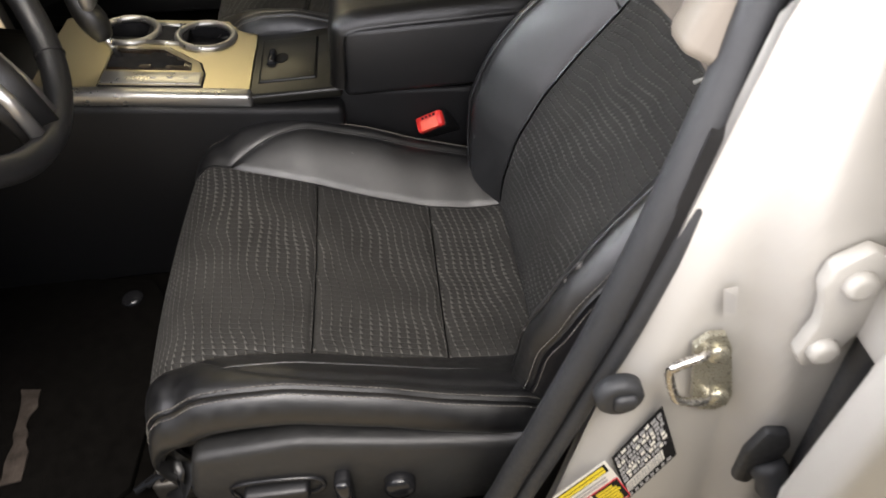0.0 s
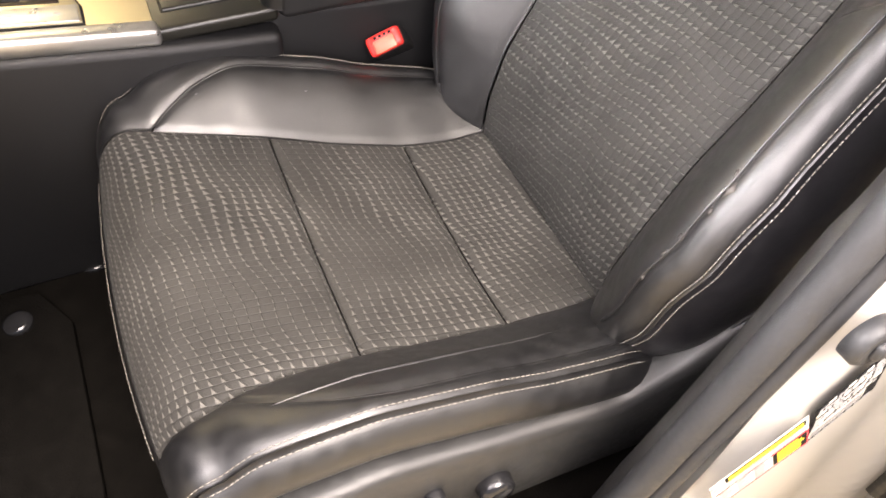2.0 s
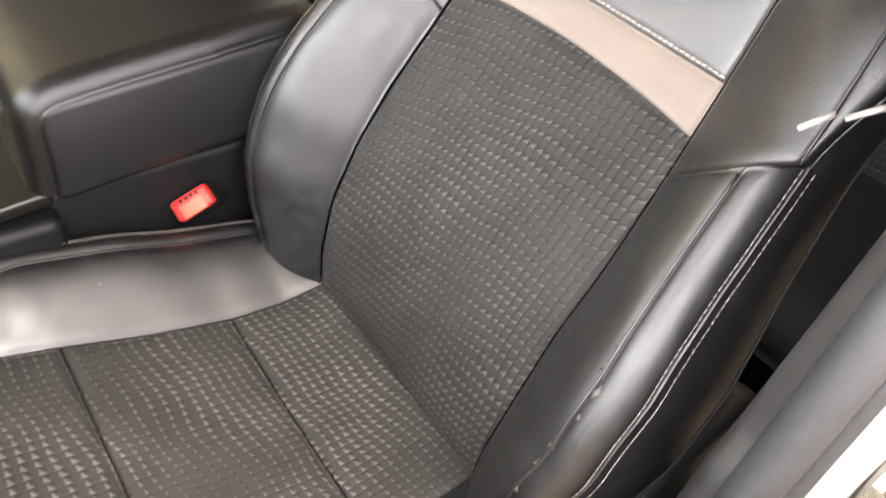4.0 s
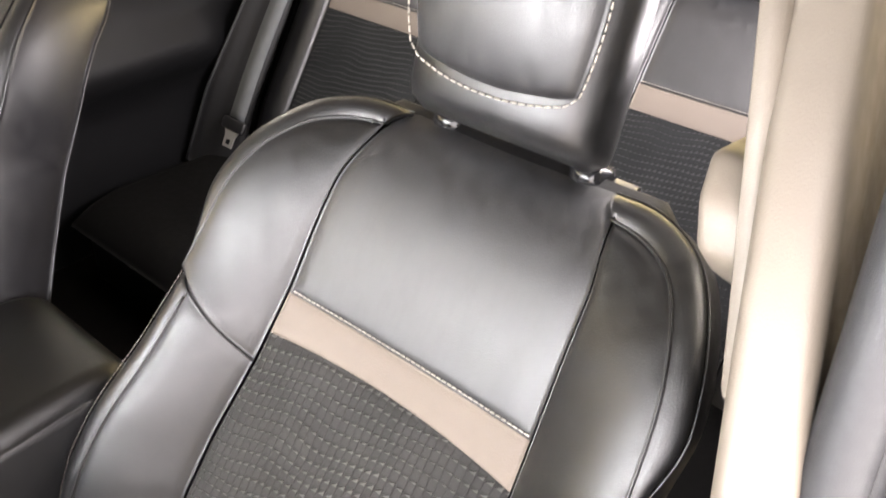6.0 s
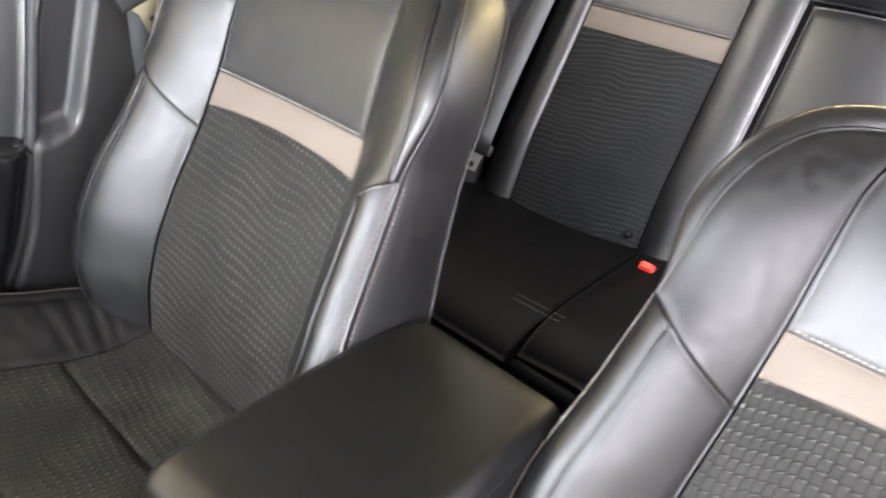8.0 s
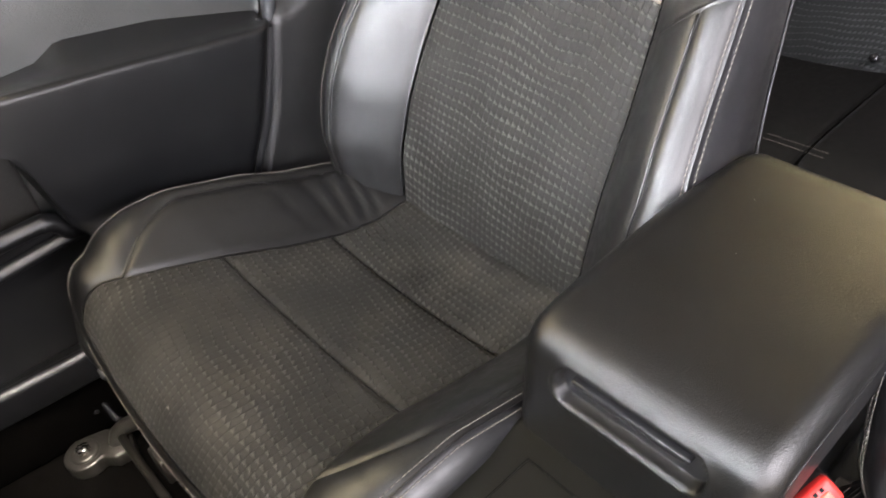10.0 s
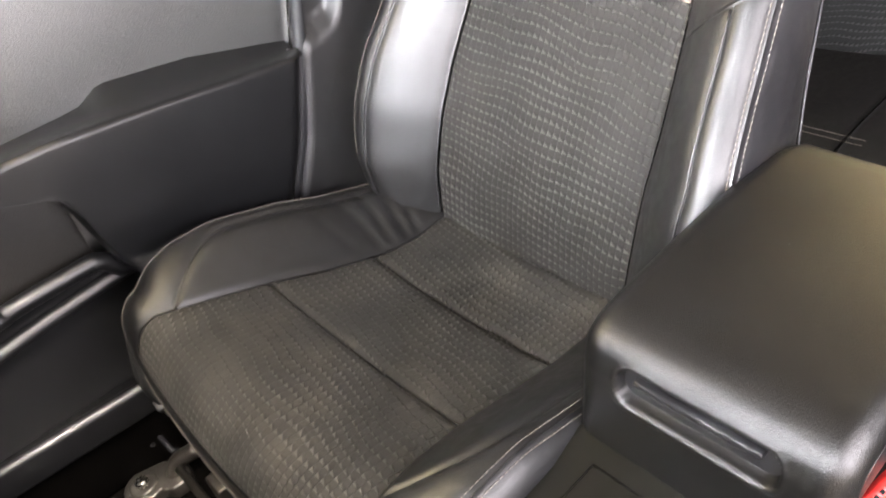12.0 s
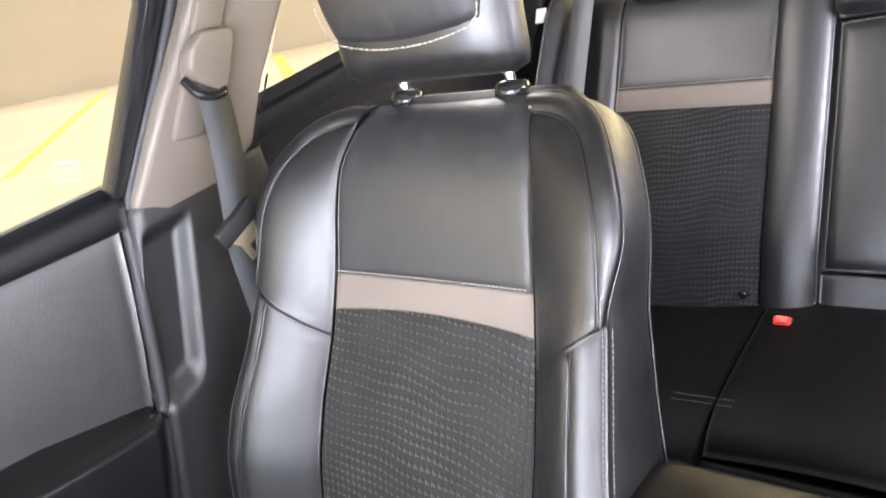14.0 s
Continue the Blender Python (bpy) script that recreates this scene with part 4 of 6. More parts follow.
def front_seat(name, label, y, sign, back_at, recline, cushion_at, headrest_lift, group, hw, reach, seams):
    """A front seat. sign: +1 where its inboard side lies towards +y. back_at, cushion_at: x and z of the crease; reach: length of the cushion; seams: its cross seams."""
    seat = thing(name, (cushion_at[0] - 0.2, y, FLOOR), label, "car seat", group)
    r = radians(recline)
    d, n = Vector((math.sin(r), 0, math.cos(r))), Vector((-math.cos(r), 0, math.sin(r)))
    O = Vector((back_at[0], y, back_at[1]))

    def B(u, v, w):
        return O + d * v + n * w + Vector((0, sign * u, 0))

    def middle(u, v):
        return lerp(LUMBAR, v) + 0.006 * (abs(u) / 0.15) ** 2

    out = tuple(n)
    backrest = mesh_object("backrest", *core_mesh(B), SOFT, seat, "black vinyl backrest shell")

    def insert_patch(v0, v1, bow0=0.0, bow1=0.0):
        def f(s, t):
            u = (2 * s - 1)
            lo, hi = v0 - bow0 * (1 - u * u), v1 - bow1 * (1 - u * u)
            v = lo + (hi - lo) * t
            u *= lerp(INSERT, v) - 0.001
            return B(u, v, middle(u, v)), u, v
        return f

    panel("back_insert", insert_patch(0.0, 0.392, 0, -0.009), 26, 40, FABRIC_BACK_DIM, backrest, out, "dark grey cloth with small raised triangles")
    panel("cream_band", insert_patch(0.392, 0.4377, -0.009, 0), 26, 8, CREAM, backrest, out, "cream woven band across the backrest", groove=0.0025, reach=0.004)
    panel("upper_insert", insert_patch(0.4377, 0.662), 26, 30, LEATHER_TOP, backrest, out, "black leather upper back panel")
    band = [B(u, 0.4377 + 0.004, middle(u, 0.4417) + 0.0002) for u in np.linspace(-0.143, 0.143, 40)]
    stitching("band_stitching", band, backrest, THREAD_PALE, r=0.0008)
    for side in (1, -1):
        def JL(u):
            return 0.358 + 0.062 * (abs(u) - 0.150) / 0.086

        def lower(s, t):
            v = 0.002 + t * 0.43
            for _ in range(3):
                a, b = lerp(INSERT, v), lerp(RIDGE, v)
                u = a + (b - a) * s
                v = 0.002 + t * (JL(u) - 0.002)
            base, top = middle(lerp(INSERT, v), v), lerp(RIDGE_W, v)
            w = base + (top - base) * (0.6 * s + 0.4 * math.sin(s * math.pi / 2) ** 1.15) + 0.003 * math.sin(math.pi * s)
            return B(side * u, v, w), u, v

        def strip(s, t):
            v = 0.002 + t * 0.43
            a, b = lerp(RIDGE, min(v, 0.42)), lerp(STITCH, v)
            v = 0.002 + t * (JL(a + (b - a) * s) - 0.002)
            a, b = lerp(RIDGE, min(v, 0.42)), lerp(STITCH, v)
            w = lerp(RIDGE_W, v) - 0.016 * s * s + 0.004 * math.sin(math.pi * s)
            return B(side * (a + (b - a) * s), v, w), s, v

        pipe = smooth_line([Vector((a, b, lerp(PIPE_W, b))) for b, a in PIPE], 6)
        runs = np.concatenate([[0.0], np.cumsum([(p - q).length for p, q in zip(pipe[1:], pipe)])])

        def on_pipe(t):
            k = float(np.interp(t * runs[-1], runs, range(len(pipe))))
            i = min(int(k), len(pipe) - 2)
            return pipe[i].lerp(pipe[i + 1], k - i), pipe[i + 1] - pipe[i]

        def upper(s, t):
            vi = 0.358 + 0.269 * t
            a = lerp(INSERT, vi)
            e = on_pipe(t)[0]
            u, v = a + (e.x - a) * s, vi + (e.y - vi) * s
            base = middle(a, vi)
            w = base + (e.z - base) * (0.55 * s + 0.45 * math.sin(s * math.pi / 2) ** 1.2) + 0.006 * math.sin(math.pi * s) * math.sin(math.pi * min(1, t * 0.96 + 0.02))
            q = min(1.0, max(0.0, (u - a) / 0.068))
            low = base + (lerp(RIDGE_W, v) - base) * (0.6 * q + 0.4 * math.sin(q * math.pi / 2) ** 1.15) + 0.003 * math.sin(math.pi * q)
            w += (max(low, w) - w) * max(0.0, 1 - t / 0.5) ** 2
            return B(side * u, v, w), u, v

        sideways = (n + Vector((0, -0.5 * sign * side, 0)))
        panel("lower_bolster", lower, 14, 34, LEATHER, backrest, tuple(sideways), "glossy black leather side bolster", groove=0.002)
        panel("bolster_strip", strip, 8, 34, LEATHER, backrest, tuple(n + Vector((0, 0.3 * sign * side, 0))), groove=0.0015)
        panel("upper_bolster", upper, 14, 26, LEATHER, backrest, out, "glossy black leather shoulder bolster", groove=0.002, reach=0.005, skirt=0.004)
        # edge panel over the shoulder, then one side panel from the foot to the top
        def ramp(q):
            q = min(1.0, max(0.0, q))
            return q * q * (3 - 2 * q)

        def beyond(t, grow, fall):
            q, tan = on_pipe(t)
            o = Vector((tan.y, -tan.x))
            o = o.normalized() if o.length > 1e-9 else Vector((1, 0))
            if o.x < -1e-6:
                o = -o
            o = (o + Vector((-0.7, 0)) * max(0.0, (t - 0.75) / 0.25) ** 2).normalized()
            return Vector((q.x + o.x * grow, q.y + o.y * grow, q.z - fall))

        def gusset(s, t):
            k = 0.004 + 0.020 * ramp(t / 0.32)
            p = beyond(t, k * math.sin(s * math.pi / 2), (0.012 + 0.013 * t ** 3) * s * s)
            return B(side * p.x, p.y, p.z), s, t

        FOOT = 0.55

        def side_edges(t):
            if t < FOOT:
                v = -0.02 + 0.444 * t / FOOT
                q = max(v, 0)
                near = Vector((lerp(STITCH, q), v, lerp(RIDGE_W, q) - 0.016))
                far = Vector((lerp(STITCH, q) + 0.016 * max(0, 1 - q / 0.42), v, lerp(REAR_W, v)))
                return near, far
            k = (t - FOOT) / (1 - FOOT)
            near = beyond(k, 0.004 + 0.020 * ramp(k / 0.32), 0.012 + 0.013 * k ** 3)
            far = beyond(k, 0.005 + 0.004 * ramp(k / 0.3), 0.106 + 0.002 * k)
            return near, far

        def wall(s, t):
            near, far = side_edges(t)
            p = near.lerp(far, s)
            return B(side * (p.x + 0.007 * math.sin(math.pi * s)), p.y, p.z), 0.1 * s, p.y
        panel("gusset", gusset, 8, 40, LEATHER, backrest, (0.2, sign * side, 0.6), "black leather edge panel over the shoulder", groove=0.0015, reach=0.004, skirt=0.004)
        panel("back_side", wall, 10, 60, LEATHER_SIDE_LIT, backrest, (0, sign * side, 0), "black leather side of the backrest", groove=0.002, reach=0.005, skirt=0.006)
        tube("rear_piping", [wall(1.0, k / 40)[0] for k in range(41)], 0.0014, LEATHER_SIDE_LIT, backrest)
        line = [B(side * (lerp(RIDGE, v)), v, lerp(RIDGE_W, v) + 0.001) for v in np.linspace(0.03, 0.400, 30)]
        tube("ridge_piping", line, 0.0013, LEATHER, backrest)
        tube("gusset_piping", [gusset(1.0, k / 40)[0] for k in range(41)], 0.0011, LEATHER, backrest)
        tube("shoulder_piping", [B(side * q.x, q.y, q.z - 0.0006) for q in pipe], 0.0013, LEATHER, backrest)
        for off in (-0.006, 0.006):
            line = [B(side * (lerp(STITCH, v) + 0.4 * off), v, lerp(RIDGE_W, v) - 0.0155 - off * 0.9 + (0.0005 if off < 0 else 0)) for v in np.linspace(0.01, 0.422, 40)]
            stitching("bolster_stitching", line, backrest)

    # headrest
    def HB(u, v, w):
        return B(u, v, w - 0.030 + 0.30 * (v - 0.668))

    hh = 0.20
    head = mesh_object("headrest", *headrest_mesh(HB, headrest_lift, hw, hh), LEATHER, seat, "black leather headrest with pale stitching")
    def face(s, t):
        u, v = 2 * s - 1, 2 * t - 1
        k = 1.0
        x, z = u * math.sqrt(1 - 0.20 * v * v) * (hw - 0.012) * k, v * math.sqrt(1 - 0.32 * u * u)
        w = 0.062 + 0.01 * (1 - u * u) * (1 - v * v) - 0.006 * v * v - 0.004 * u * u
        return HB(x, 0.668 + headrest_lift + 0.112 + z * 0.080, w - 0.003), x, z
    panel("headrest_face", face, 22, 22, LEATHER_TOP, head, out, "black leather headrest face", groove=0.005, reach=0.006, skirt=0.03)
    rim = []
    for k in range(60):
        a = 2 * math.pi * k / 60
        c, s_ = math.cos(a), math.sin(a)
        m = max(abs(c), abs(s_))
        q = face((c / m + 1) / 2, (s_ / m + 1) / 2)[0]
        mid = face(0.5, 0.5)[0]
        rim.append(q + (q - mid).normalized() * 0.003 + n * 0.0005)
    rim.append(rim[0])
    stitching("headrest_stitching", rim, head, THREAD_PALE, dash=0.0055, gap=0.0022, r=0.0009)
    tube("headrest_seam", [HB(0, 0.668 + headrest_lift + a, w) for a, w in ((0.001, 0.018), (0.004, 0.0285), (0.010, 0.0375), (0.018, 0.0415), (0.026, 0.043))], 0.0011, SEAM, head)
    for u in (-0.078, 0.078):
        tube("headrest_post", [B(u, 0.6, -0.074), B(u, 0.66, -0.070), B(u, 0.73 + headrest_lift, -0.022)], 0.0065, CHROME, seat, "chrome headrest post", n=12)
        tube("post_guide", [B(u, 0.640, -0.070), B(u, 0.659, -0.069), B(u, 0.665, -0.068), B(u, 0.6655, -0.068)], [0.021, 0.021, 0.017, 0.010], GLOSS, seat, "black plastic headrest guide", n=16)

    # cushion
    C0 = Vector((cushion_at[0], y, cushion_at[1]))

    def top_z(xi, a):
        e = lerp(CUSHION_EDGE, xi)
        zc = lerp(CUSHION_Z, xi)
        if a <= e:
            return zc + 0.010 * (a / e) ** 2
        o = lerp(OUTER_U, xi)
        s = min(1, (a - e) / max(o - e, 1e-6))
        z0, z1 = zc + 0.010, lerp(OUTER_Z, xi)
        return z0 + (z1 - z0) * (s * s * (3 - 2 * s) * 0.6 + 0.4 * s) + 0.010 * math.sin(math.pi * s)

    def C(tau, u):
        a = abs(u)
        if tau < 0.75:
            xi, drop, f = 0.02 - 0.45 * tau / 0.75, 0.0, 0.0
        else:
            f = (tau - 0.75) / 0.25
            g = min(1, f / 0.6) * math.pi / 2
            xi = -0.43 - (0.066 - 0.022 * (a / 0.25) ** 2) * math.sin(g) + 0.012 * max(0, f - 0.6) / 0.4
            drop = 0.072 * (1 - math.cos(g)) + max(0, f - 0.6) / 0.4 * 0.075
        z = top_z(max(xi, -0.43), a) - drop
        if sign < 0 and u < 0 and f == 0:
            q = (a - lerp(CUSHION_EDGE, xi)) / 0.1
            if q > 0:
                for x_c, deep, slant in ((-0.028, 0.004, 0.03), (-0.052, 0.006, 0.025), (-0.083, 0.006, 0.018), (-0.115, 0.004, -0.01), (-0.16, 0.002, -0.03)):
                    z -= deep * math.exp(-((xi - x_c - slant * (q - 0.5)) / 0.0048) ** 2) * math.sin(math.pi * min(1, q)) ** 0.7
        k = 1 - 0.10 * f ** 2
        return C0 + Vector((xi * reach, sign * u * k, z)), u, xi * reach - drop

    def edge(tau):
        return lerp(CUSHION_EDGE, max(-0.43, 0.02 - 0.45 * tau / 0.75)) if tau < 0.75 else 0.192 + 0.022 * (tau - 0.75) / 0.25

    def outer(tau):
        return lerp(OUTER_U, max(-0.43, 0.02 - 0.45 * tau / 0.75)) if tau < 0.75 else 0.257

    def tau_of(xi):
        return (0.02 - xi) / 0.45 * 0.75

    cushion = rbox("cushion", (C0.x - 0.44 * reach, y - 0.235, C0.z - 0.14), (C0.x + 0.06, y + 0.235, C0.z - 0.028), 0.03, SOFT, seat, "black seat cushion", shape=lambda a, b, c: (a, b, c + 0.045 * max(0, (C0.x - a)) / 0.44 - 0.02))

    def seat_patch(t0, t1):
        def f(s, t):
            tau = t0 + 0.0015 + (t1 - t0 - 0.003) * t
            return C(tau, (2 * s - 1) * (edge(tau) + 0.002))
        return f
    cuts = [0.0, *[tau_of(q) for q in seams], 0.872]
    for a, b, k in zip(cuts, cuts[1:], (16, 20, 44)):
        panel("seat_insert", seat_patch(a, b), 28, k, FABRIC if sign > 0 else FABRIC_DUSTY, cushion, (0, 0, 1), "dark grey cloth with small raised triangles", groove=0.0045, reach=0.005)
    panel("front_valance", seat_patch(0.872, 1.0), 28, 20, LEATHER, cushion, (-1, 0, 0), "black leather front strip", groove=0.003)
    stitching("front_stitching", [C(0.882, u)[0] + Vector((-0.0008, 0, 0.0006)) for u in np.linspace(-0.19, 0.19, 50)], cushion)
    for side in (1, -1):
        front_tau = tau_of(-0.408)

        def seam_at(tau):
            q = min(1.0, max(0.0, (front_tau - tau) / (front_tau - tau_of(-0.27))))
            return 0.80 * math.sin(q * math.pi / 2) ** 0.75

        def inner_bolster(s, t):
            tau = t * front_tau
            e, o = edge(tau), outer(tau)
            return C(tau, side * (e + (o - e) * max(0.015, seam_at(tau)) * s))

        def outer_bolster(s, t):
            tau = t * 0.99
            e, o = edge(tau), outer(tau)
            k = seam_at(tau)
            return C(tau, side * (e + (o - e) * (k + (1 - k) * s)))
        panel("seat_bolster", inner_bolster, 14, 70, LEATHER, cushion, (0, 0, 1), "glossy black leather seat bolster", groove=0.003, reach=0.005, sides=(1, 1, 1, 0))
        panel("bolster_edge", outer_bolster, 10, 100, LEATHER, cushion, (0, 0.4 * sign * side, 1), "black leather edge round the bolster", groove=0.0025, reach=0.005)
        def valance(s, t):
            tau = t * 0.97
            p = C(tau, side * outer(tau))[0]
            fall = 0.07 if tau < 0.75 else 0.07 * (1 - 0.3 * (tau - 0.75) / 0.25)
            return p + Vector((0, sign * side * (0.017 * math.sin(math.pi * min(1, s * 1.1)) + 0.002), -fall * s)), s, t
        panel("seat_valance", valance, 8, 44, LEATHER, cushion, (0, sign * side, 0), "glossy black leather seat side", groove=0.003)
        if sign * side < 0 and sign > 0:
            line = [C(tau, side * (edge(tau) + (0.42 + 0.1 * tau) * (outer(tau) - edge(tau))))[0] + Vector((0, 0, -0.0006)) for tau in np.linspace(0.16, 0.66, 40)]
            tube("leather_crease", line, [0.0022 * math.sin(math.pi * (k + 0.5) / 40) ** 0.5 for k in range(40)], LEATHER, cushion, "worn crease in the leather")
        for off in (0.95, 1.0):
            line = []
            for tau in np.linspace(0.06, 0.97, 70):
                e, o = edge(tau), outer(tau)
                q = C(tau, side * (e + (o - e) * off))[0]
                line.append(q + (Vector((0, 0, 0.001)) if off < 1 else Vector((0, sign * side * 0.0045, -0.0045))))
            stitching("seat_stitching", line, cushion)
    if sign > 0:
        wear = random.Random(11)
        for v, big in ((0.118, 0.004), (0.150, 0.003), (0.172, 0.0045), (0.205, 0.003), (0.228, 0.007), (0.240, 0.004), (0.262, 0.003)):
            o = B(-lerp(RIDGE, v) - wear.uniform(-0.002, 0.004), v, lerp(RIDGE_W, v) + 0.0022)
            ring = []
            for k in range(11):
                a = 2 * math.pi * k / 11
                q = big * wear.uniform(0.5, 1.2)
                ring.append(o + d * q * 1.3 * math.cos(a) + Vector((0, q * 0.8 * math.sin(a), 0)) - n * (0.0012 + 0.06 * q))
            mesh_object("leather_scuff", [o, *ring, o - n * 0.004], [(0, 1 + (k + 1) % 11, 1 + k) for k in range(11)] + [(12, 1 + k, 1 + (k + 1) % 11) for k in range(11)], SCUFF, backrest, "pale scuff on the worn leather edge")
    trim_outline = [(-0.43, -0.10), (-0.44, -0.02), (-0.42, 0.052), (-0.30, 0.062), (-0.18, 0.035), (-0.05, 0.012), (0.01, 0.035), (0.07, 0.08), (0.13, 0.12), (0.20, 0.135), (0.24, 0.10), (0.24, -0.05), (0.2, -0.12)]
    for side in (-1, 1):
        y0 = y + sign * side * 0.247
        y1 = y + sign * side * 0.285
        low = side > 0  # the inboard cover stays low
        prism("side_cover", [(C0.x + a, C0.z + (min(b, 0.02) if low and a > 0 else b)) for a, b in trim_outline], "y", min(y0, y1), max(y0, y1), 0.012, SHIELD, seat, "black plastic side cover", seg=3)
    rbox("seat_base", (C0.x - 0.36, y - 0.19, FLOOR + 0.05), (C0.x + 0.1, y + 0.19, C0.z - 0.10), 0.01, PLASTIC, seat, "black steel seat base")
    for u in (-0.2, 0.2):
        rbox("seat_rail", (C0.x - 0.44, y + u - 0.02, FLOOR), (C0.x + 0.12, y + u + 0.02, FLOOR + 0.05), 0.004, DARK_STEEL, seat, "dark steel seat rail")
    return seat, B, C0


def core_mesh(B):
    """The closed shell behind the covers of a backrest."""
    rows = []
    for v in np.linspace(-0.05, 0.655, 28):
        q = min(max(v, 0), 0.44)
        half = lerp(STITCH, q) - 0.02 if v < 0.44 else max(0.12, float(np.interp(v, [b for b, _ in PIPE], [a for _, a in PIPE])) - 0.012)
        if v > 0.62:
            half = 0.19 - (v - 0.62) * 1.2
        front = -0.03 if v < 0.6 else -0.03 - (v - 0.6) * 0.5
        back = min(lerp(REAR_W, v) - 0.018, front - 0.02)
        ring = []
        for k in range(24):
            a = 2 * math.pi * k / 24
            c, s = math.cos(a), math.sin(a)
            cu, sw = math.copysign(abs(c) ** 0.45, c), math.copysign(abs(s) ** 0.6, s)
            ring.append(B(half * cu, v, (front + back) / 2 + (front - back) / 2 * sw))
        rows.append(ring)
    verts = [p for ring in rows for p in ring]
    faces = [(i * 24 + k, i * 24 + (k + 1) % 24, (i + 1) * 24 + (k + 1) % 24, (i + 1) * 24 + k) for i in range(len(rows) - 1) for k in range(24)]
    faces += [tuple(range(24))[::-1], tuple(range((len(rows) - 1) * 24, len(rows) * 24))]
    return verts, faces


def headrest_mesh(B, lift, hw, hh):
    rows, m = [], 36
    for i, t in enumerate(np.linspace(0, 1, 22)):
        e = abs(2 * t - 1)
        k = max(0.0, 1 - e ** 11) ** 0.5
        half = hw * (0.86 + 0.14 * k) if 0 < t < 1 else hw * 0.86
        thick = (0.036 + 0.008 * (1 - t)) * (0.45 + 0.55 * k)
        ring = []
        for j in range(m):
            a = 2 * math.pi * j / m
            c, s = math.cos(a), math.sin(a)
            cu, sw = math.copysign(abs(c) ** 0.6, c), math.copysign(abs(s) ** 0.7, s)
            ring.append(B(half * cu, 0.668 + lift + hh * t, 0.008 + thick * sw - 0.008 * (c * c)))
        rows.append(ring)
    verts = [p for ring in rows for p in ring]
    faces = [(i * m + k, i * m + (k + 1) % m, (i + 1) * m + (k + 1) % m, (i + 1) * m + k) for i in range(len(rows) - 1) for k in range(m)]
    faces += [tuple(range(m))[::-1], tuple(range((len(rows) - 1) * m, len(rows) * m))]
    return verts, faces


# plate with the shifter gate and cup holders
def plate_z(x):
    return 0.748 + 0.13 * (-0.285 - x)


CUPS = ((-0.491, 0.090, 0.044), (-0.366, 0.077, 0.044))
bm = bmesh.new()
outline = []
for cx, cy, sx, sy, r in ((-0.29, -0.094, 1, -1, 0.007), (-0.336, 0.082, 1, 1, 0.053), (-0.594, 0.128, -1, 1, 0.007), (-0.594, -0.094, -1, -1, 0.007)):
    for k in range(7):
        q = (k if sx * sy < 0 else 6 - k) / 6 * math.pi / 2
        outline.append((cx + sx * r * math.cos(q), cy + sy * r * math.sin(q)))
c0 = sum(a for a, _ in outline) / len(outline), sum(b for _, b in outline) / len(outline)
outline.sort(key=lambda p: math.atan2(p[1] - c0[1], p[0] - c0[0]))
loops = [outline] + [[(x + r * math.cos(a), y + r * math.sin(a)) for a in np.linspace(0, 2 * math.pi, 32, endpoint=False)] for x, y, r in CUPS]
edges = []
for loop in loops:
    ring = [bm.verts.new((a, b, plate_z(a))) for a, b in loop]
    edges += [bm.edges.new((p, q)) for p, q in zip(ring, ring[1:] + ring[:1])]
bmesh.ops.triangle_fill(bm, edges=edges, use_beauty=True)
rim_edges = [e for e in bm.edges if len(e.link_faces) == 1]
low = bmesh.ops.extrude_edge_only(bm, edges=rim_edges)
for v in low["geom"]:
    if isinstance(v, bmesh.types.BMVert):
        v.co.z -= 0.016
part("shifter_plate", bm, SATIN, console, "champagne satin metal plate")
bm = bmesh.new()
bmesh.ops.create_cube(bm, size=1)
for v in bm.verts:
    x = -0.60 if v.co.x < 0 else -0.278
    v.co = Vector((x, -0.088 if v.co.y > 0 else -0.113, plate_z(x) + (0.004 if v.co.z > 0 else -0.02)))
bmesh.ops.bevel(bm, geom=list(bm.edges), offset=0.007, segments=3, profile=0.5, affect="EDGES")
part("silver_edge", bm, SILVER, console, "bright silver edge strip")
for x, y, r in CUPS:
    z = plate_z(x)
    steps = np.linspace(0, 2 * math.pi, 32, endpoint=False)
    verts = [(x + (r - 0.001 - 0.004 * k) * math.cos(a), y + (r - 0.001 - 0.004 * k) * math.sin(a), z - 0.002 - 0.085 * k + (0.13 * -r * math.cos(a) if k == 0 else 0)) for k in (0, 1) for a in steps]
    faces = [(i, (i + 1) % 32, 32 + (i + 1) % 32, 32 + i)[::-1] for i in range(32)] + [tuple(range(32, 64))]
    mesh_object("cup_well", verts, faces, INK, console, "deep black cup holder well")
    tube("cup_rim", [(x + (r + 0.001) * math.cos(a), y + (r + 0.001) * math.sin(a), plate_z(x + r * math.cos(a)) + 0.002) for a in np.linspace(0, 2 * math.pi, 40, endpoint=False)], 0.0062, SILVER, console, "bright cup holder rim", closed=True, n=12)
def on_plate(a, b, c):
    return (a, b, c + plate_z(a) - 0.748)


